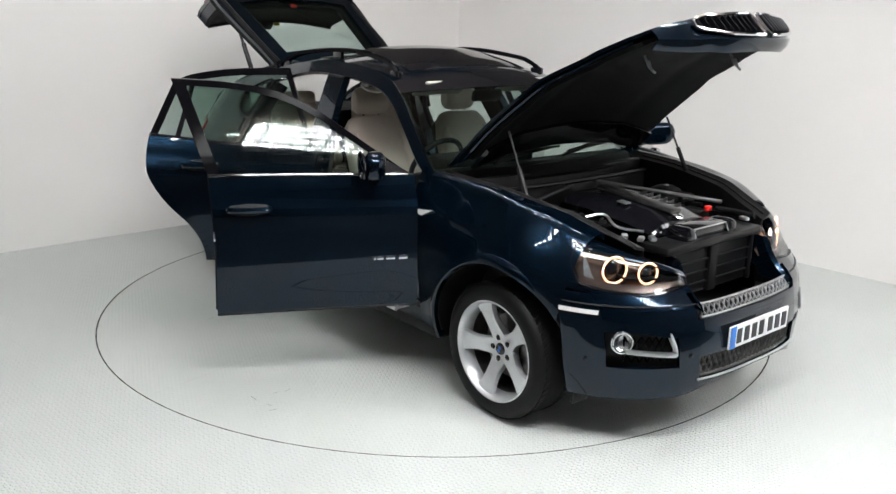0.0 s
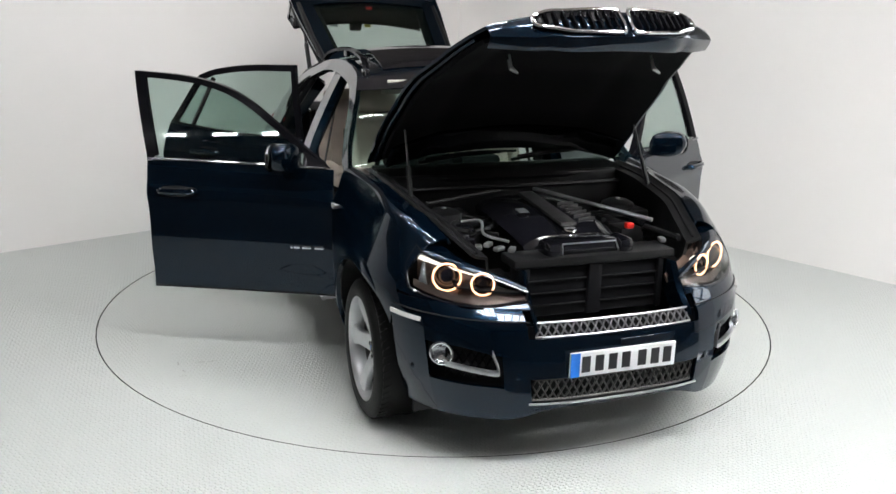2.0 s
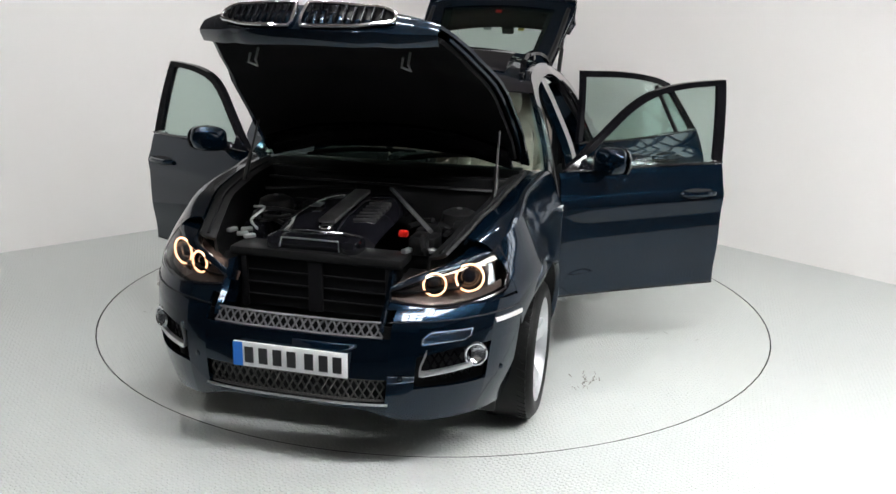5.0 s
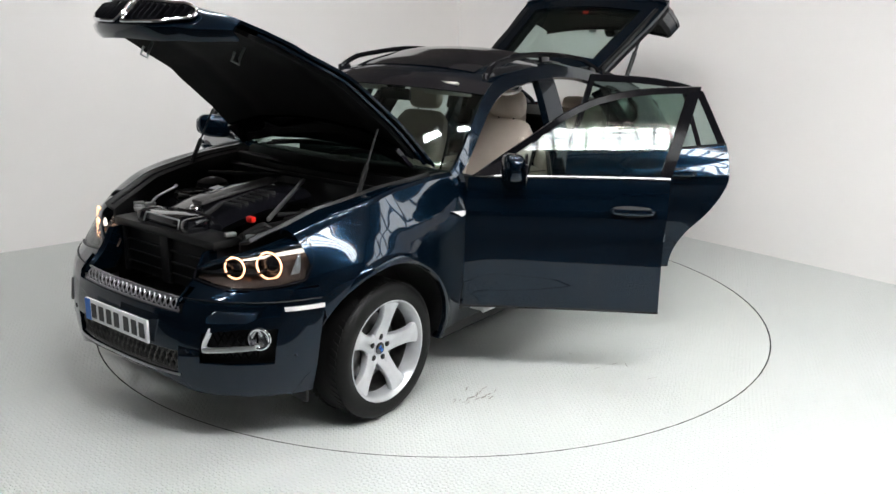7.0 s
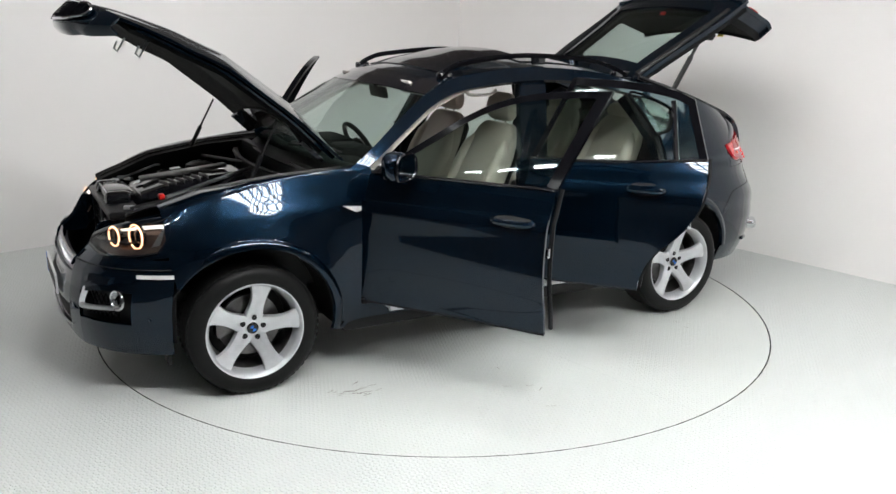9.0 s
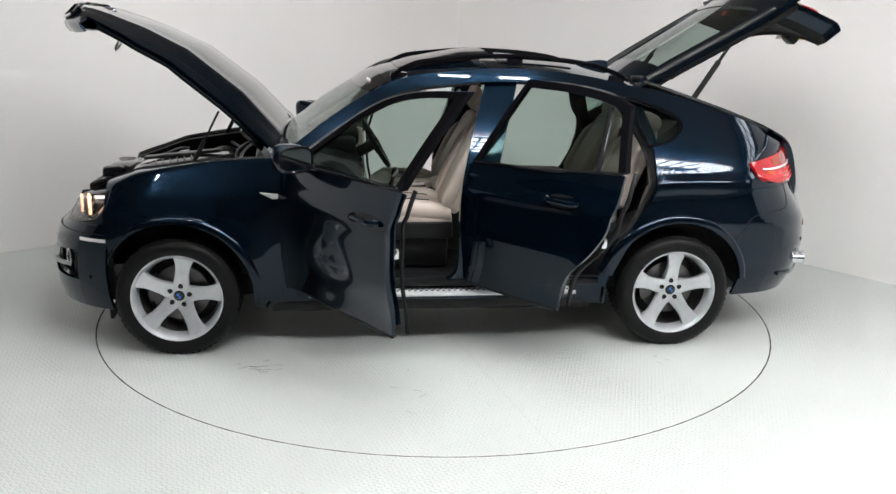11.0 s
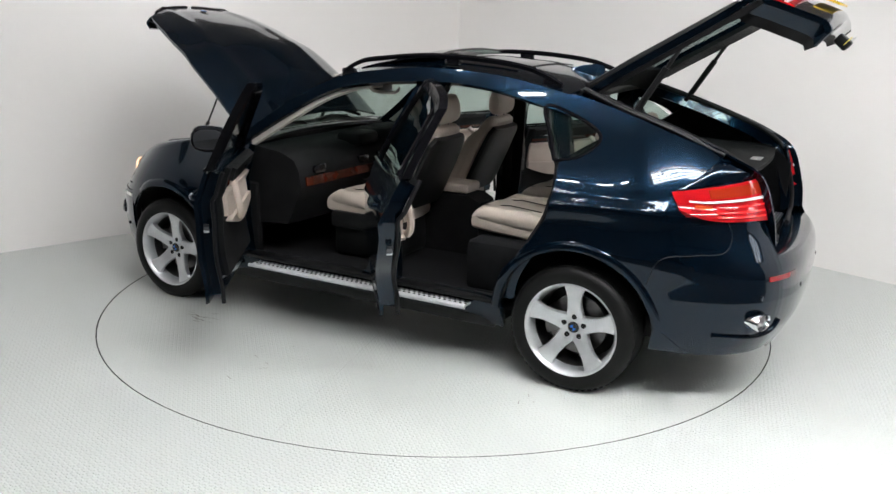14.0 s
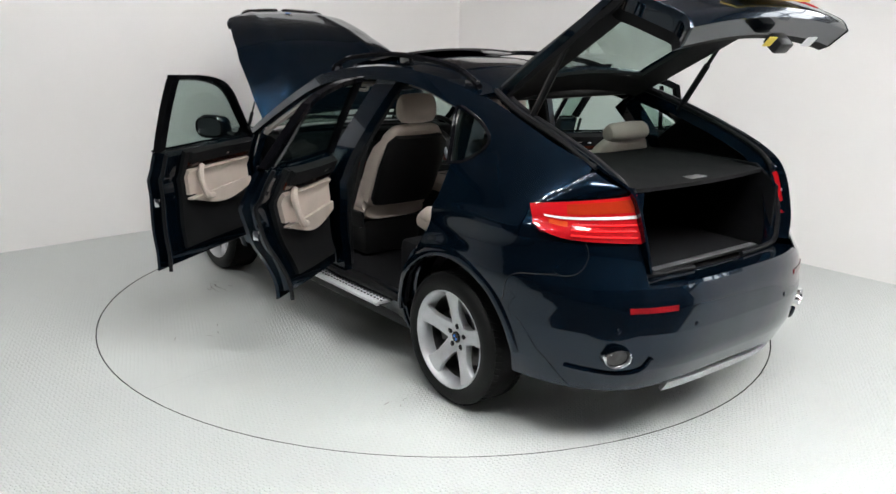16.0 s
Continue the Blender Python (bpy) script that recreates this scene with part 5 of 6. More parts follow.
    part("dome_lamp", M().rbox((-2.0, 0, 1.318), (0.03, 0.05, 0.012), 0.003).moved(GATE_M), REDCAP, gate, "small red lamp")


# ---------------------------------------------------------------- wheels


def build_wheels():
    R, rim = WR, 0.252
    tyre = M().lathe([(rim + 0.002, -0.10), (rim + 0.002, -0.118), (rim + 0.02, -0.128), (rim + 0.055, -0.131), (R - 0.022, -0.122), (R - 0.006, -0.108), (R, -0.085), (R, -0.03), (R, 0.03),
                      (R, 0.085), (R - 0.006, 0.108), (R - 0.022, 0.122), (rim + 0.055, 0.131), (rim + 0.02, 0.128), (rim + 0.002, 0.118), (rim + 0.002, 0.10)], (0, 0, 0), (0, 1, 0), 64)
    treads = M()
    for k in range(60):
        a = 2 * math.pi * k / 60
        for y0, y1 in ((0.10, 0.062), (-0.10, -0.062)):
            p = [(y0, a), (y1, a + 0.05), (y1, a + 0.115), (y0, a + 0.065)]
            lo_ = [((R - 0.002) * math.cos(t), y, (R - 0.002) * math.sin(t)) for y, t in p]
            hi_ = [((R + 0.003) * math.cos(t), y, (R + 0.003) * math.sin(t)) for y, t in p]
            treads.add(lo_ + hi_, [(4, 5, 6, 7), (0, 1, 5, 4), (1, 2, 6, 5), (2, 3, 7, 6), (3, 0, 4, 7)])
    barrel = M().lathe([(rim + 0.006, 0.112), (rim + 0.007, 0.122), (rim + 0.001, 0.122), (rim - 0.008, 0.112), (rim - 0.018, 0.085), (rim - 0.026, 0.045)], (0, 0, 0), (0, 1, 0), 56)
    # Same rim inside, but darker than the alloy to stand for shade between spokes.
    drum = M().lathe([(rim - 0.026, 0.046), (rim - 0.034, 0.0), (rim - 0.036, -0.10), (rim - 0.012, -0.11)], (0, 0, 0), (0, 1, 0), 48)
    spoke = M()
    loops = []
    for r, w, y, h in ((0.03, 0.048, 0.052, 0.045), (0.07, 0.048, 0.060, 0.045), (0.10, 0.043, 0.070, 0.04), (0.13, 0.040, 0.080, 0.036), (0.17, 0.041, 0.090, 0.032), (0.205, 0.049, 0.097, 0.03), (0.232, 0.060, 0.101, 0.03), (0.249, 0.072, 0.102, 0.03)):
        loops.append([(-w, y - 0.014, r), (-w * 0.88, y - 0.001, r), (-w * 0.30, y + 0.003, r), (0, y + 0.003 - 0.010 * max(0, 1 - r / 0.21), r), (w * 0.30, y + 0.003, r), (w * 0.88, y - 0.001, r), (w, y - 0.014, r), (w * 0.9, y - h, r), (-w * 0.9, y - h, r)])
    spoke.loft(loops)
    hub = M().lathe([(0.001, 0.062), (0.034, 0.062), (0.036, 0.057), (0.080, 0.056), (0.088, 0.045), (0.07, 0.0)], (0, 0, 0), (0, 1, 0), 40)
    cap = M().lathe([(0.001, 0.070), (0.026, 0.069), (0.031, 0.064), (0.033, 0.058)], (0, 0, 0), (0, 1, 0), 32)
    disc = M().lathe([(0.08, 0.0), (0.165, 0.0), (0.165, -0.025), (0.08, -0.025)], (0, 0, 0), (0, 1, 0), 48)
    back = M().lathe([(0.001, -0.07), (0.215, -0.07)], (0, 0, 0), (0, 1, 0), 40)
    cal = M()
    cal.loft([[(0.10 * math.cos(a) if r == 0 else 0.18 * math.cos(a), y, 0.10 * math.sin(a) if r == 0 else 0.18 * math.sin(a)) for r, y in ((0, -0.05), (1, -0.05), (1, 0.02), (0, 0.02))] for a in np.linspace(-0.45, 0.45, 8)])
    capq = M()
    for q in (0, 2):
        capq.add([(0, 0.0708, 0)] + [(0.017 * math.cos(a), 0.0708, 0.017 * math.sin(a)) for a in np.linspace(q * HALF, (q + 1) * HALF, 8)], [(0, i, i + 1) for i in range(1, 8)])
    for ax in (AXF, AXR):
        for sgn in (1, -1):
            spin = {(AXF, 1): -11, (AXR, 1): -1, (AXF, -1): -21, (AXR, -1): 22}[(ax, sgn)]
            def put(m, turn=0.0):
                q = m.moved(Matrix.Rotation(radians(spin + turn), 4, "Y"))
                q = q if sgn > 0 else q.flipped()
                return q.moved(pose(ax, sgn * (0.832 if ax == AXF else 0.852), WZ))
            wheel = new("wheel")
            wheel.parent = car
            tagged(wheel, "silver five-spoke alloy wheel with black tyre")
            part("tyre", put(tyre), RUBBER, wheel)
            tagged(part("tread", put(treads), RUBBER, wheel, weld=False), kind="stuff")
            part("rim", put(barrel), ALLOY, wheel)
            part("inner_drum", put(drum), STEEL, wheel, "inside of the rim, coloured dark for the shade behind the spokes")
            for k in range(5):
                part("spoke", put(spoke, 72 * k), ALLOY, wheel)
            part("hub", put(hub), ALLOY, wheel)
            part("centre_cap", put(cap), GLOSSB, wheel, "dark centre cap with blue and white quarters")
            part("cap_quarters", put(capq), BLUE, wheel, "blue cap quarters")
            for k in range(5):
                a = radians(72 * k)
                # Bolt and its hole in one piece; black stands for the hole's shade.
                part("bolt_in_hole", put(M().lathe([(0.001, 0.0635), (0.008, 0.0635), (0.009, 0.0600), (0.015, 0.0606), (0.0155, 0.050)], (0.058 * math.sin(a), 0, 0.058 * math.cos(a)), (0, 1, 0), 14)), BLACK, wheel)
            part("brake_disc", put(disc), STEEL, wheel)
            part("brake_caliper", put(cal), STEEL, wheel)
            part("back_plate", put(back), BLACK, wheel)

# ---------------------------------------------------------------- cabin


def pad(sections, k=20, p=3.0):
    """A stuffed shape: sections are (centre, half width along y, half thickness, tilt) swept one after another."""
    loops = []
    for (cx, cy, cz), hw, ht, tilt in sections:
        ca, sa = math.cos(radians(tilt)), math.sin(radians(tilt))
        row = []
        for a in np.linspace(0, 2 * np.pi, k, endpoint=False):
            u = np.sign(math.cos(a)) * abs(math.cos(a)) ** (2 / p) * hw
            v = np.sign(math.sin(a)) * abs(math.sin(a)) ** (2 / p) * ht
            row.append((cx + v * sa, cy + u, cz + v * ca))
        loops.append(row)
    return M().loft(loops)


def build_seat(y, x0, is_front):
    seat = new("front_seat" if is_front else "rear_seat")
    seat.parent = car
    tagged(seat, "oyster leather front seat with dark shell" if is_front else "oyster leather rear seat")
    x, w = x0, 0.255
    cz = 0.735 if is_front else 0.755
    cush = pad([((x + 0.30, y, cz + 0.005), w * 0.78, 0.02, 0), ((x + 0.29, y, cz + 0.01), w * 0.92, 0.065, 0), ((x + 0.2, y, cz + 0.015), w, 0.085, 0), ((x, y, cz - 0.005), w, 0.075, 0),
                ((x - 0.17, y, cz - 0.025), w, 0.075, 0), ((x - 0.23, y, cz - 0.03), w * 0.9, 0.05, 0)])
    part("cushion", cush, LEATHER, seat)
    for s in (1, -1):
        part("cushion_bolster", pad([((x + 0.27, y + s * 0.2, cz + 0.04), 0.03, 0.03, 0), ((x + 0.2, y + s * 0.21, cz + 0.06), 0.052, 0.05, 0), ((x - 0.1, y + s * 0.215, cz + 0.045), 0.055, 0.06, 0), ((x - 0.22, y + s * 0.215, cz + 0.02), 0.04, 0.04, 0)], 14, 2.2), LEATHER, seat)
    bx, bz = x - 0.22, cz + 0.03
    dx, dz = (-0.235, 0.52) if is_front else (-0.24, 0.50)
    sec = []
    for u, hw, ht in ((0.0, 0.86, 0.05), (0.06, 0.98, 0.07), (0.35, 1.0, 0.07), (0.65, 0.98, 0.06), (0.88, 0.86, 0.052), (0.97, 0.70, 0.042), (1.0, 0.55, 0.02)):
        sec.append(((bx + dx * u, y, bz + dz * u), w * hw, ht, 90 - 24))
    part("backrest", pad(sec), LEATHER, seat)
    for s in (1, -1):
        part("back_bolster", pad([((bx + dx * u + 0.045, y + s * 0.2 * k, bz + dz * u), 0.05 * q, 0.05 * q, 66) for u, q, k in ((0.05, 0.5, 1), (0.15, 1, 1.05), (0.5, 1, 1.05), (0.7, 0.8, 1), (0.82, 0.3, 0.9))], 14, 2.2), LEATHER, seat)
    hx, hz = bx + dx - 0.0, bz + dz + (0.105 if is_front else 0.035)
    part("headrest", M().loft([[(hx + 0.052 * r * math.cos(a) * (1 - 0.2 * math.sin(a)), y + u * (0.135 if is_front else 0.17), hz + (0.092 if is_front else 0.056) * r * math.sin(a)) for a in np.linspace(0, 2 * np.pi, 18, endpoint=False)] for u, r in ((-1, 0.35), (-0.95, 0.72), (-0.8, 0.93), (-0.4, 1.0), (0.4, 1.0), (0.8, 0.93), (0.95, 0.72), (1, 0.35))]), LEATHER, seat)
    for s in (1, -1):
        part("headrest_post", M().tube([(bx + dx * 0.95, y + s * 0.06, bz + dz * 0.95), (hx, y + s * 0.06, hz)], 0.007, 6), CHROME, seat)
    if is_front:
        part("seat_base", M().rbox((x + 0.02, y, 0.53), (0.46, 0.44, 0.24), 0.03), BLACK, seat, "black plastic seat base")
        part("side_shield", M().rbox((x + 0.0, y + (0.255 if y > 0 else -0.255), 0.66), (0.46, 0.04, 0.11), 0.018), BLACK, seat, "black side shield with switches")
        sh = [((bx + dx * u - 0.062, y, bz + dz * u), w * hw, 0.03, 66) for u, hw in ((0.02, 0.85), (0.1, 0.95), (0.5, 0.97), (0.8, 0.9), (0.88, 0.7))]
        part("back_shell", pad(sh), BLACK, seat, "black plastic back shell")
    for k in (-0.09, 0.09):
        part("seam", M().tube([(x + 0.27, y + k, cz + 0.083), (x + 0.1, y + k, cz + 0.098), (x - 0.1, y + k, cz + 0.082)], 0.003, 5), SEAL, seat, "dark stitched seam")


def build_interior():
    part("cabin_floor", M().rbox((-0.12, 0, 0.375), (2.3, 1.72, 0.05), 0.01), CARPET, car, "black carpeted cabin floor")
    part("underbody", M().rbox((0.1, 0, 0.27), (1.95, 1.74, 0.10), 0.03).rbox((0.0, 0, 0.29), (4.3, 1.1, 0.14), 0.04), BLACK, car, "black underbody trays")
    build_seat(0.37, 0.20, True)
    build_seat(-0.37, 0.16, True)
    build_seat(0.36, -0.86, False)
    build_seat(-0.36, -0.86, False)
    part("seat_box", M().rbox((-0.92, 0, 0.54), (0.62, 1.50, 0.30), 0.04), CARPET, car, "dark carpeted rear seat base")
    part("rear_armrest", M().rbox((-0.90, 0, 0.75), (0.50, 0.20, 0.10), 0.03), BLACK, car, "dark tray between the rear seats")
    # console and dashboard
    con = M().loft([[(x, y * w, z if y_i else 0.4) for y, y_i in ((-1, 0), (-1, 1), (-0.8, 2), (0.8, 2), (1, 1), (1, 0))] for x, w, z in ((0.80, 0.15, 0.92), (0.6, 0.14, 0.84), (0.35, 0.13, 0.80), (0.05, 0.12, 0.79), (-0.3, 0.115, 0.80), (-0.38, 0.11, 0.76))])
    part("centre_console", con, TRIMB, car, "black centre console")
    part("console_trim", M().rbox((0.30, 0, 0.815), (0.42, 0.20, 0.02), 0.008, (0, 3, 0)), WOOD, car, "wooden console trim")
    part("console_armrest", M().rbox((-0.12, 0, 0.84), (0.34, 0.19, 0.07), 0.025), LEATHER, car, "leather centre armrest")
    part("gear_lever", M().tube([(0.33, 0.02, 0.82), (0.31, 0.02, 0.88)], 0.014, 8).rbox((0.30, 0.02, 0.915), (0.045, 0.05, 0.08), 0.018, (0, -12, 0)), CHROME, car, "chrome-trimmed gear lever")
    prof = [(1.0, 0.60), (0.66, 0.62), (0.60, 0.74), (0.55, 0.86), (0.56, 0.97), (0.60, 1.04), (0.70, 1.085), (0.90, 1.11), (1.04, 1.10)]
    dash = M().loft([[(x - 0.03 * (1 - (y / 0.8) ** 2), y, z) for x, z in prof] for y in np.linspace(-0.80, 0.80, 17)])
    part("dashboard", dash, TRIMB, car, "black dashboard", 50)
    part("dash_wood", M().skin(np.array([[(0.500 + 0.006 * i + 0.03 * (y / 0.8) ** 2, y, 0.88 + 0.055 * i) for i in (0, 1)] for y in np.linspace(-0.76, 0.76, 20)]), 0.01, (1, 0, 0.9)), WOOD, car, "dark wood dashboard strip")
    part("display_hood", M().rbox((0.66, -0.37, 1.11), (0.24, 0.38, 0.09), 0.03).rbox((0.66, 0.0, 1.10), (0.2, 0.26, 0.09), 0.03), TRIMB, car, "black instrument hood")
    for y in (-0.62, -0.12, 0.12, 0.62):
        part("air_vent", M().rbox((0.535, y, 0.975), (0.03, 0.12, 0.055), 0.012), GLOSSB, car, "black air vent")
    sc_, ax = (0.42, -0.37, 1.06), (-0.86, 0, 0.5)
    wheel = part("steering_wheel", M().ring(sc_, ax, 0.185, 0.017, 40, 10), BLACK, car, "black leather steering wheel")
    part("airbag_pad", M().lathe([(0.001, 0.03), (0.05, 0.026), (0.075, 0.005), (0.075, -0.03)], sc_, ax, 24, True), BLACK, wheel)
    for d in ((0.0, 1.0), (0.0, -1.0), (-0.9, 0.0)):
        v = Vector((0.5, 0, 0.86)) * d[0] + Vector((0, 1, 0)) * d[1]
        part("spoke", M().tube([Vector(sc_) + v * 0.06, Vector(sc_) + v * 0.178], 0.015, 6), SATIN, wheel)
    part("steering_column", M().tube([sc_, (0.66, -0.37, 0.93)], 0.04, 10), BLACK, car)
    # boot
    part("boot_floor", M().rbox((-1.75, 0, 0.765), (0.92, 1.16, 0.05), 0.01), CARPET, car, "black carpeted boot floor")
    part("boot_bulkhead", M().rbox((-1.29, 0, 0.92), (0.06, 1.30, 0.58), 0.02, (0, -14, 0)), CARPET, car, "dark rear seat back panel")
    for s in (1, -1):
        g = np.array([[(x, s * y, z) for x, z in ((xx, 0.72), (xx, 0.9), (xx, 1.1), (xx, zt))] for xx, y, zt in ((-1.25, 0.66, 1.2), (-1.5, 0.66, 1.22), (-1.8, 0.60, 1.22), (-2.05, 0.575, 1.22), (-2.19, 0.56, 1.12))])
        part("boot_side", M().skin(g, 0.02, (-1.8, 0, 1.0)), CARPET, car, "black boot side lining")
        gp = on_body([[(x, z) for z in np.linspace(lo, hi, 5)] for x, lo, hi in ((-1.22, 1.2, 1.24), (-1.5, 1.2, 1.42), (-1.75, 1.2, 1.34), (-1.95, 1.18, 1.27))], 0.05)
        m = M().skin(gp, 0.02)
        part("pillar_trim", m if s > 0 else m.flipped(), TRIMB, car, "dark rear pillar trim")
    shelf = M().skin(np.array([[(-1.30 - u * (0.78 + 0.05 * (1 - k * k)), k * (0.62 - 0.03 * u), 1.21 + 0.015 * math.sin(u * 3) - 0.012 * u) for k in np.linspace(-1, 1, 15)] for u in np.linspace(0, 1, 10)]), 0.02, (-1.6, 0, 0.5))
    shf = part("parcel_shelf", shelf, TRIMB, car, "dark grey parcel shelf")
    part("shelf_label", M().rbox((-2.06, 0.0, 1.205), (0.06, 0.12, 0.006), 0.002, (0, 2, 0)), SATIN, shf, "pale shelf handle plate")
    part("rear_header", M().rbox((-1.19, 0, 1.545), (0.10, 1.02, 0.05), 0.015), BLACK, car, "black rear roof header")
    part("front_header", M().rbox((0.40, 0, 1.555), (0.10, 0.98, 0.04), 0.015), HEADLINER, car)
    for s in (1, -1):
        part("sun_visor", M().rbox((0.42, s * 0.33, 1.525), (0.17, 0.36, 0.02), 0.008, (0, -30, 0)), HEADLINER, car, "grey sun visor")
        pil = on_body([[(x + dx, z) for dx in (0.0, -0.03, -0.06)] for x, z in curve([(0.93, 1.13), (0.65, 1.32), (0.45, 1.44), (0.2, 1.53)], 14)], 0.05)
        m = M().skin(pil, 0.02)
        part("pillar_lining", m if s > 0 else m.flipped(), HEADLINER, car, "grey pillar lining")
        bl = on_body([[(x, z) for x in (x0, x0 - 0.15)] for x0, z in ((-0.08, 0.45), (-0.10, 0.8), (-0.13, 1.1), (-0.245, 1.55))], 0.09)
        m = M().skin(bl, 0.02)
        part("pillar_lining", m if s > 0 else m.flipped(), TRIMB, car, "dark middle pillar lining")
        part("belt_webbing", M().rbox((-0.20, s * 0.74, 1.05), (0.045, 0.004, 0.75), 0, (s * 13, -6, 0)), BLACK, car, "black seat belt")
        part("footwell_side", M().rbox((0.95, s * 0.80, 0.62), (0.12, 0.06, 0.5), 0.02), TRIMB, car)
        part("sill_step", M().rbox((0.03, s * 0.875, 0.405), (1.9, 0.10, 0.03), 0.01), BLACK, car, "black door sill step")


# ---------------------------------------------------------------- engine bay


def build_engine():
    part("bay_floor", M().rbox((1.62, 0, 0.50), (1.0, 1.36, 0.05), 0.01), BLACK, car, "dark engine bay floor")
    part("firewall", M().rbox((1.14, 0, 0.82), (0.06, 1.44, 0.58), 0.015), BLACK, car, "black engine bulkhead")
    fw = M().skin(np.array([[(1.22 + 0.10 * (1 - k * k) * (1 if h < 1 else 0.9), k * 0.66, 0.86 + h * 0.2) for h in (0, 0.5, 0.9, 1.0)] for k in np.linspace(-1, 1, 25)]), 0.02, (1.1, 0, 0.9))
    part("bulkhead_cover", fw, BLACK, car, "curved black bulkhead cover")
    part("bulkhead_seal", M().tube([(1.22 + 0.11 * (1 - k * k), k * 0.67, 1.07 - 0.02 * k * k) for k in np.linspace(-1, 1, 25)], 0.012, 6), SEAL, car, "rubber bulkhead seal")
    for s in (1, -1):
        g = np.array([[(x, s * (hood_half(x) - 0.03 + o), z) for o, z in ((0.022, hood_top(x, hood_half(x)) - 0.005), (0.0, hood_top(x, hood_half(x)) - 0.02), (-0.05, hood_top(x, hood_half(x)) - 0.03), (-0.06, hood_top(x, hood_half(x)) - 0.1), (-0.05, 0.5))] for x in np.linspace(1.05, 2.12, 14)])
        part("bay_side", M().skin(g, 0.015, (1.6, 0, 0.4)), BLACK, car, "black inner wing")
        part("bay_seal", M().tube([(x, s * (hood_half(x) - 0.05), hood_top(x, hood_half(x)) - 0.012) for x in np.linspace(1.15, 2.1, 16)], 0.009, 6), SEAL, car, "rubber bonnet seal")
        # wing top between bonnet line and flank
        wt = []
        for x, z in curve(HOODLINE, 24):
            p = body(sx(x, z), z)
            h = hood_half(x)
            zt = hood_top(x, h)
            p0, p3 = np.array(p), np.array((x, h + 0.004, zt))
            q_ = np.array(body(sx(x, z - 0.03), z - 0.03))
            up_ = (p0 - q_) / np.linalg.norm(p0 - q_)
            wide = np.linalg.norm(p3 - p0)
            p1, p2 = p0 + up_ * wide * 0.42, p3 + np.array((0, 0.40 * wide, -0.03 * wide))
            wt.append([tuple((1 - v) ** 3 * p0 + 3 * v * (1 - v) ** 2 * p1 + 3 * v * v * (1 - v) * p2 + v ** 3 * p3) for v in np.linspace(0, 1, 9)] + [(x, h - 0.01, zt - 0.025)])
        m = M().skin(np.array([[(a, s * b, c) for a, b, c in r] for r in wt]), 0.012, (1.5, 0, 0.3))
        part("wing_top", m, PAINT, car)
        # brow between headlight and bonnet
        br = []
        for y in np.linspace(0.385, 0.84, 22):
            zl = np.interp(y, [0.385, 0.48, 0.6, 0.76, 0.84], [0.803, 0.842, 0.880, 0.924, 0.945])
            p = body(sy(y, zl), zl)
            yy = np.interp(y, [0.385, 0.52, 0.60, 0.70, 0.84], [0.385, 0.515, 0.585, 0.64, 0.685])
            xx = min(p[0] - 0.02, np.interp(yy, [0.385, 0.52, 0.59, 0.64, 0.685], [2.26, 2.22, 2.16, 2.08, 1.95]))
            q = (xx, yy, min(hood_top(xx, min(yy, hood_half(xx))) - 0.004, zl + 0.5 * (p[0] - xx) + 0.01))
            p0, p3 = np.array(p), np.array(q)
            q_ = np.array(body(sy(y, zl - 0.03), zl - 0.03))
            wide = np.linalg.norm(p3 - p0)
            up_ = (p0 - q_) / np.linalg.norm(p0 - q_)
            p1, p2 = p0 + up_ * wide * 0.35, p3 + np.array((0.33 * wide, 0.1 * wide, -0.06 * wide))
            br.append([tuple((1 - v) ** 3 * p0 + 3 * v * (1 - v) ** 2 * p1 + 3 * v * v * (1 - v) * p2 + v ** 3 * p3) for v in np.linspace(0, 1, 8)] + [(q[0] - 0.01, q[1] - 0.012, q[2] - 0.05)])
        part("headlight_brow", M().skin(np.array([[(a, s * b, c) for a, b, c in r] for r in br]), 0.01, (1.6, 0, 0.3)), PAINT, car)
        ck = np.array([[(body(sy(0.385, z), z)[0] - d, s * (0.385 - 0.02 * (d > 0)), z) for d in (0.0, 0.02, 0.16)] for z in np.linspace(0.66, 0.87, 8)])
        part("grille_cheek", M().skin(ck, 0.01, (1.6, s * 0.6, 0.8)), PAINT, car)
    # engine cover with ribs
    cov = []
    for x, z, w in ((1.36, 0.99, 0.24), (1.40, 1.035, 0.26), (1.60, 1.03, 0.27), (1.85, 1.0, 0.265), (1.98, 0.965, 0.25), (2.02, 0.91, 0.23)):
        cov.append([(x, -0.03 + w * k, z - 0.045 * abs(k) ** 5) for k in np.linspace(-1, 1, 17)])
    ecov = part("engine_cover", M().skin(np.array(cov), 0.05, (1.7, 0, 0.3)), GLOSSB, car, "black plastic engine cover")
    part("cover_panel", M().rbox((1.70, -0.03, 1.03), (0.50, 0.085, 0.02), 0.006, (0, 6, 0)), STEEL, ecov, "grey centre strip")
    for i in range(6):
        part("cover_rib", M().rbox((1.62 + i * 0.045, 0.12, 1.028 - i * 0.006), (0.007, 0.11, 0.020), 0.003, (0, 6, 14)), STEEL, ecov)
    part("cover_badge", M().lathe([(0.001, 0.006), (0.03, 0.004), (0.034, 0.0)], (1.955, -0.03, 0.985), (0.3, 0, 1), 24), CHROME, ecov, "small round badge")
    part("cover_badge", M().rbox((1.72, -0.17, 1.028), (0.06, 0.05, 0.006), 0.002, (0, 6, 0)), SATIN, ecov)
    part("radiator_shroud", M().rbox((2.10, 0, 0.755), (0.10, 0.76, 0.25), 0.02), SEAL, car, "black radiator")
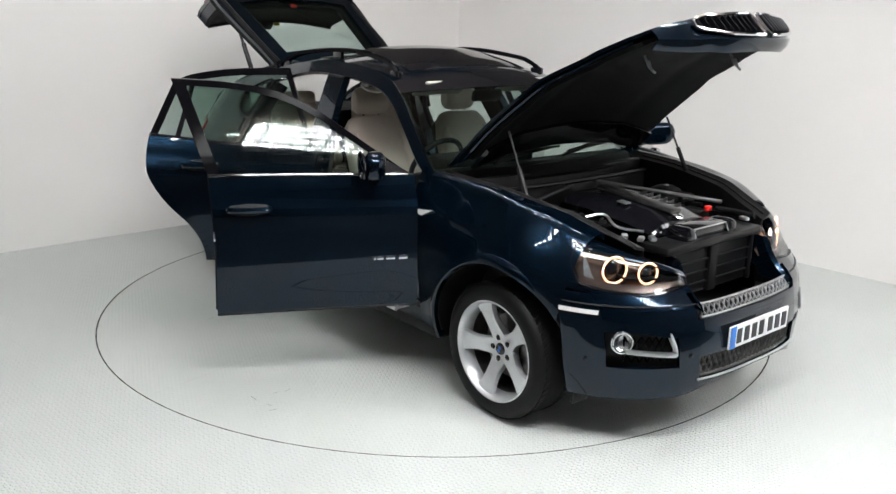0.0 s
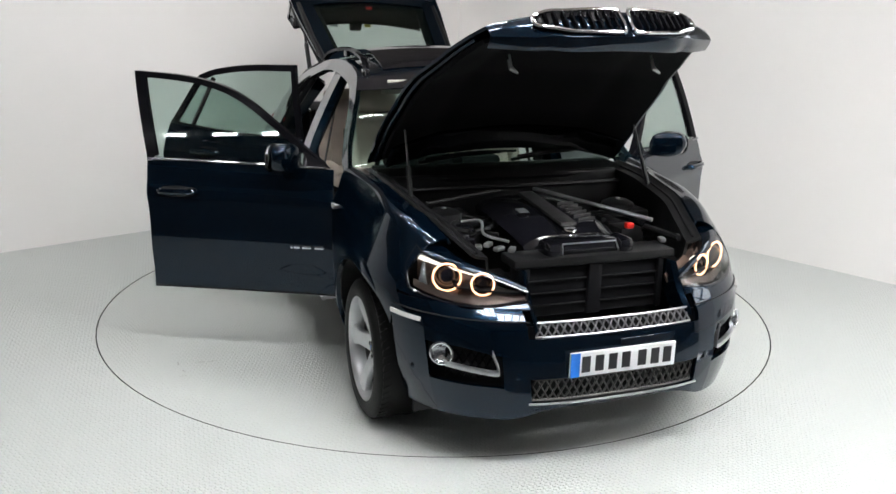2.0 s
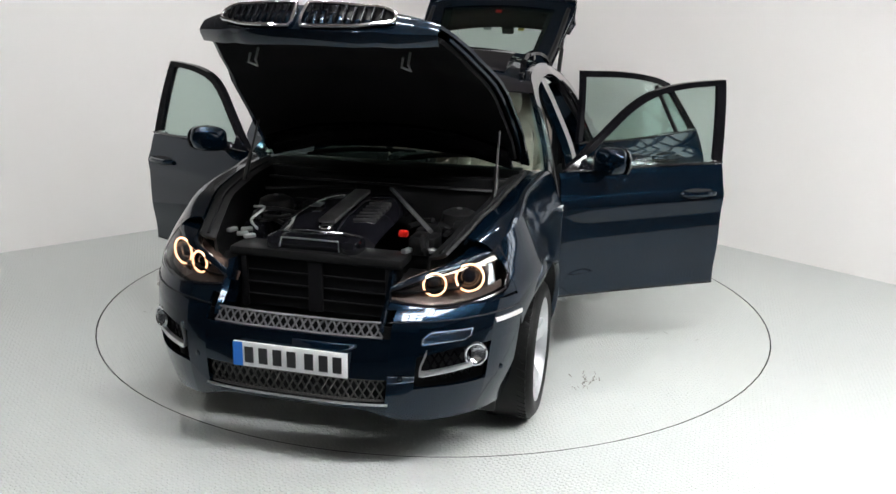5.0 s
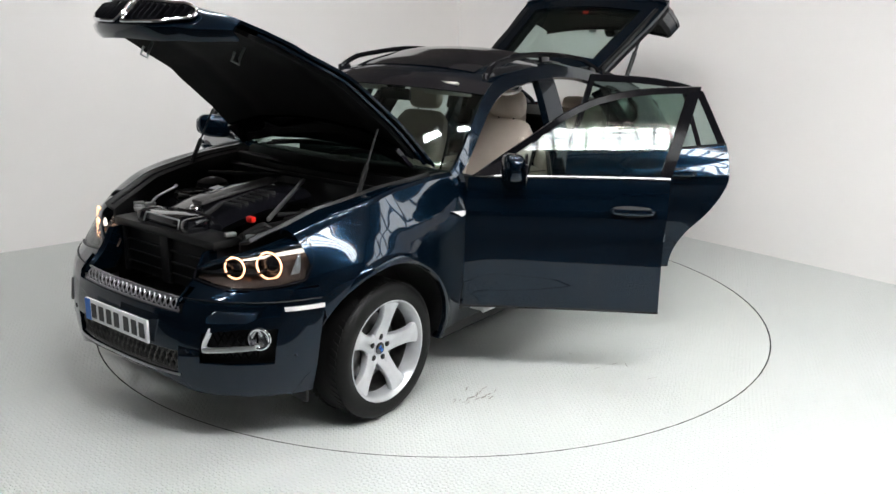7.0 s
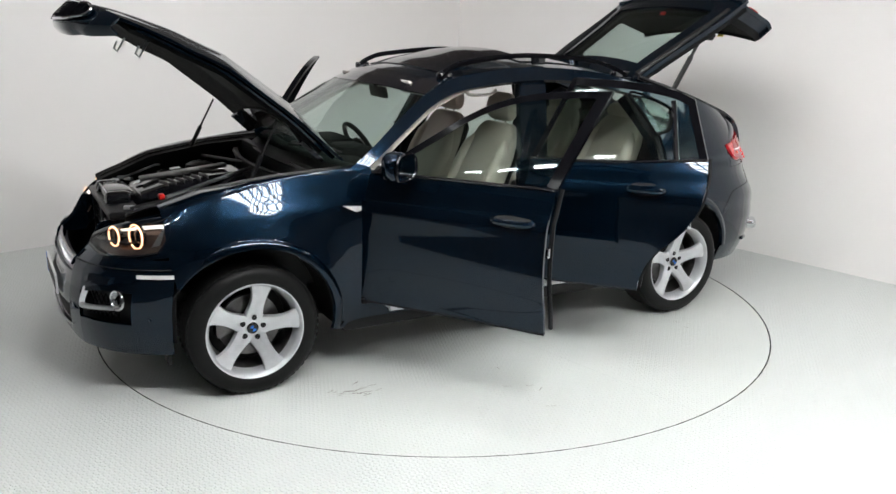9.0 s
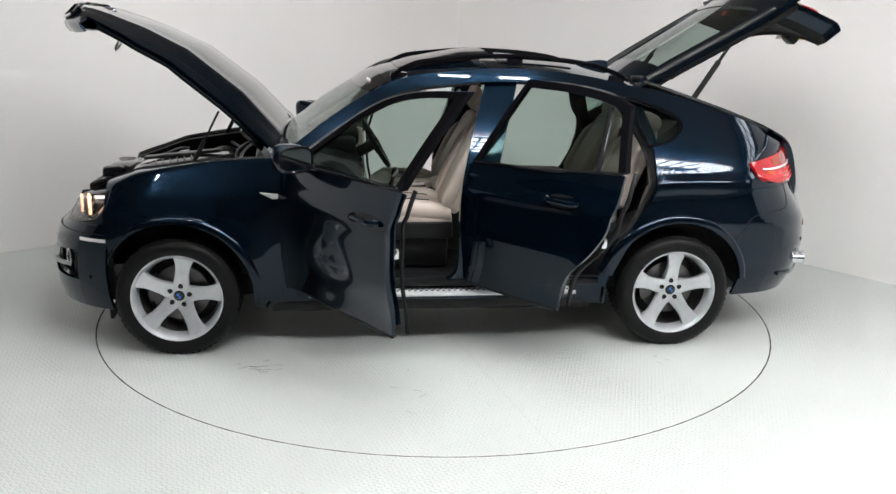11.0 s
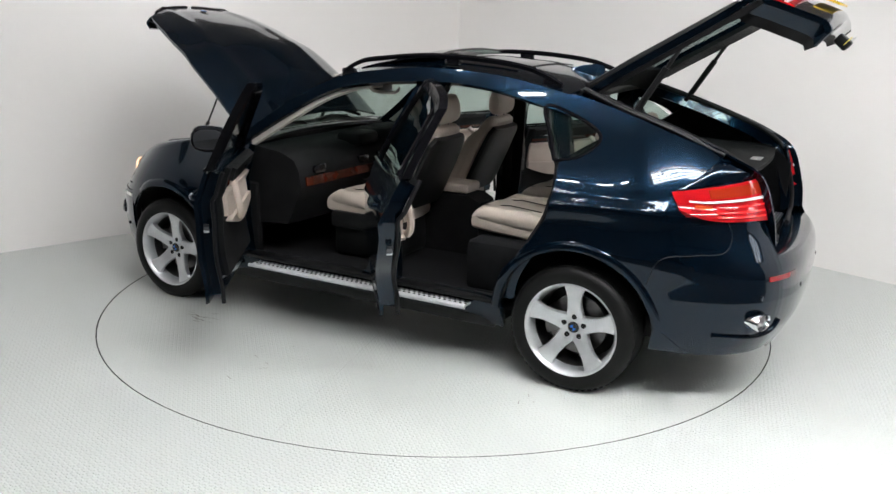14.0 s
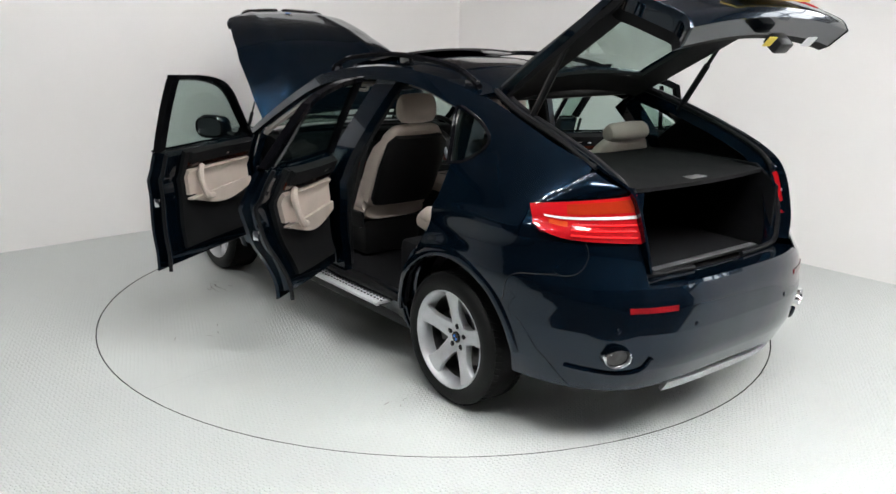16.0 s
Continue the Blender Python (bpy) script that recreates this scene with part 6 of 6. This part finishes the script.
    for i in range(3):
        part("radiator_slat", M().rbox((2.158, 0, 0.69 + i * 0.058), (0.015, 0.70, 0.006), 0.002), BLACK, car)
    for y in (-0.345, 0.0, 0.345):
        part("radiator_post", M().rbox((2.162, y, 0.755), (0.025, 0.03 if y else 0.07, 0.24), 0.008), SEAL, car)
    for s in (1, -1):
        lc = np.array([[(x, s * y, 0.80 + 0.10 * (2.24 - x)) for x in (2.25 - 0.5 * max(0, y - 0.45), 2.12, 1.98)] for y in np.linspace(0.385, 0.66, 6)])
        part("lamp_carrier", M().skin(lc, 0.01, (2.1, s * 0.5, 0.5)), BLACK, car, "black carrier behind the headlight")
    part("slam_panel", M().rbox((2.10, 0, 0.895), (0.17, 0.82, 0.045), 0.015), BLACK, car, "gloss black front cross panel")
    part("air_scoop", M().rbox((2.08, -0.03, 0.94), (0.15, 0.34, 0.07), 0.03).rbox((2.1, -0.2, 0.935), (0.14, 0.08, 0.09), 0.03).rbox((2.1, 0.16, 0.935), (0.14, 0.08, 0.09), 0.03), GLOSSB, car, "gloss black air intake scoop")
    part("scoop_rim", M().tube([(2.165, -0.17, 0.925), (2.15, -0.165, 0.968), (2.15, 0.105, 0.968), (2.165, 0.115, 0.925)], 0.004, 6), SATIN, car, "thin bright rim on the intake scoop")
    for a, b in (((1.32, 0.08, 1.05), (1.90, 0.46, 0.985)), ((1.32, -0.12, 1.05), (1.46, -0.58, 1.03))):
        part("strut_brace", M().tube([a, b], 0.011, 8), SATIN if b[1] > 0 else BLACK, car, "silver strut brace" if b[1] > 0 else "black strut brace")
    part("jump_cap", M().rbox((1.90, 0.33, 0.965), (0.032, 0.045, 0.03), 0.008), REDCAP, car, "red terminal cap")
    rnd2 = random.Random(11)
    for i in range(14):
        s = 1 if i % 2 else -1
        x, y = 1.35 + rnd2.random() * 0.7, s * (0.36 + rnd2.random() * 0.2)
        h = 0.05 + rnd2.random() * 0.08
        part("bay_box", M().rbox((x, y, 0.84 + h / 2), (0.08 + rnd2.random() * 0.1, 0.07 + rnd2.random() * 0.08, h), 0.015), BLACK if i % 3 else GLOSSB, car, "black engine bay unit")
    for i in range(7):
        s = 1 if i % 2 else -1
        x, y = 1.5 + rnd2.random() * 0.45, s * (0.33 + rnd2.random() * 0.15)
        pts = [(x + rnd2.gauss(0, 0.07), y + rnd2.gauss(0, 0.05), 0.93 + rnd2.random() * 0.03) for _ in range(4)]
        part("bay_hose", M().tube(curve(pts, 14), 0.009 + 0.008 * rnd2.random(), 7), BLACK, car, "black hose")
    for x, y in ((2.03, -0.42), (2.06, -0.37), (1.95, -0.44), (2.08, 0.40), (2.05, 0.50), (1.98, -0.50)):
        part("bay_clip", M().rbox((x, y, 0.935), (0.03, 0.055, 0.02), 0.006, (0, 0, x * 900 % 90)), SATIN, car, "bright metal bracket")
    part("wiring", M().tube(curve([(1.75, -0.50, 1.0), (1.8, -0.42, 1.01), (1.9, -0.44, 0.97), (2.0, -0.36, 0.955)], 16), 0.007, 6), SATIN, car, "silver pipe")


def build_details():
    part("rear_console_vent", M().rbox((-0.385, 0, 0.70), (0.03, 0.19, 0.11), 0.012), GLOSSB, car, "black rear air vent panel")
    for y in (-0.045, 0.045):
        part("vent_knob", M().lathe([(0.001, 0.01), (0.012, 0.009), (0.014, 0.0)], (-0.40, y, 0.69), (-1, 0, 0), 16), CHROME, car, "chrome vent knob")
    for y in (-0.085, 0.085):
        part("pedal", M().rbox((0.80, -0.37 + y, 0.56), (0.02, 0.07, 0.10), 0.008, (0, -25, 0)), BLACK, car)
    for s in (1, -1):
        part("grab_handle", M().tube(curve([(0.16, s * 0.60, 1.52), (0.12, s * 0.585, 1.49), (-0.02, s * 0.585, 1.49), (-0.06, s * 0.60, 1.52)], 12), 0.010, 6), HEADLINER, car, "grey roof grab handle")
        for x in (1.20, 1.42, 1.66, 1.9):
            part("wing_bolt", M().lathe([(0.001, 0.008), (0.009, 0.008), (0.011, 0.0)], (x, s * (hood_half(x) - 0.055), hood_top(x, hood_half(x)) - 0.028), (0, 0, 1), 10), SATIN, car)
        part("strut_tower", M().lathe([(0.001, 0.02), (0.05, 0.018), (0.085, 0.0), (0.10, -0.06)], (1.50, s * 0.50, 0.99), (0, 0, 1), 24), BLACK, car, "black strut tower cap")
        part("strut_nut", M().lathe([(0.001, 0.03), (0.014, 0.03), (0.016, 0.02)], (1.50, s * 0.50, 0.985), (0, 0, 1), 8), SATIN, car)
    for s in (1, -1):
        bd = new("running_board")
        bd.parent = car
        tagged(bd, "silver running board with black rubber studs")
        part("board", M().rbox((0.05, s * 0.925, 0.362), (1.56, 0.12, 0.022), 0.008), BOARD, bd)
        part("board_edge", M().tube([(0.84, s * 0.985, 0.362), (-0.74, s * 0.985, 0.362)], 0.012, 8), BOARD, bd)
        st = M()
        for i in range(46):
            for j in range(3):
                x, y = 0.80 - i * 0.034 + (j % 2) * 0.017, s * (0.895 + j * 0.03)
                st.rbox((x, y, 0.376), (0.015, 0.010, 0.006), 0.002, seg=1)
        tagged(part("rubber_studs", st, SEAL, bd, "black rubber studs", weld=False), kind="stuff")
        p = body(sx(1.045, 0.945), 0.945, -0.004)
        m = M().add([(1.10, s * (p[1] + 0.004), 0.965), (1.0, s * (p[1] + 0.004), 0.958), (1.0, s * (p[1] + 0.004), 0.935), (1.03, s * (p[1] + 0.004), 0.93),
                     (1.10, s * (p[1] - 0.02), 0.965), (1.0, s * (p[1] - 0.02), 0.958), (1.0, s * (p[1] - 0.02), 0.935), (1.03, s * (p[1] - 0.02), 0.93)],
                    [(0, 1, 2, 3), (0, 1, 5, 4), (1, 2, 6, 5), (2, 3, 7, 6), (3, 0, 4, 7), (4, 5, 6, 7)])
        part("side_repeater", m, CLEARSTRIP, car, "clear side repeater in a chrome edge")
        part("mud_flap", M().rbox((AXF + 0.41, s * 0.76, 0.215), (0.02, 0.10, 0.07), 0.005), BLACK, car)
        for y, z in ((0.84, 0.45), (0.47, 0.47)):
            q = body(sy(y, z, True), z)
            part("parking_sensor", M().lathe([(0.001, 0.004), (0.012, 0.002), (0.013, -0.004)], (q[0], s * q[1], z), (0.9, s * 0.3, 0), 14), PAINT, car)
            q = body(sy(y - 0.1, 0.62, False), 0.62)
            part("parking_sensor", M().lathe([(0.001, 0.004), (0.012, 0.002), (0.013, -0.004)], (q[0], s * q[1], 0.62), (-0.9, s * 0.3, 0), 14), PAINT, car)

build_body()
build_arch_lips()
build_front()
build_headlights()
build_hood()
build_roof()
build_doors()
build_tail()
build_wheels()
build_interior()
build_engine()
build_details()

# ---------------------------------------------------------------- turning
TURN = [(0.0, -51.3), (0.5, -54.85), (1.0, -60.13), (1.5, -65.75), (2.0, -71.5), (2.5, -77.2), (3.0, -82.9), (3.5, -88.5), (4.0, -94.15), (4.5, -99.7),
        (5.1, -106.6), (5.7, -113.6), (6.3, -120.7), (7.0, -128.9), (7.5, -134.55), (8.0, -140.3), (8.5, -146.0), (9.0, -151.8),
        (9.6, -158.7), (10.2, -165.6), (10.8, -172.55), (11.5, -180.7), (12.0, -186.5), (12.5, -192.3), (13.0, -198.15), (13.5, -203.9), (14.0, -209.75),
        (14.5, -215.45), (15.0, -221.3), (15.5, -226.95), (16.0, -232.7)]


def motions():
    walk(car, [(t, pose(0, 0, 0, 0, 0, a) @ pose(0, 0.01, 0, 0, 0, 0.7)) for t, a in TURN])
    walk(table, [(t, pose(0, 0, 0, 0, 0, a)) for t, a in TURN])


motions()
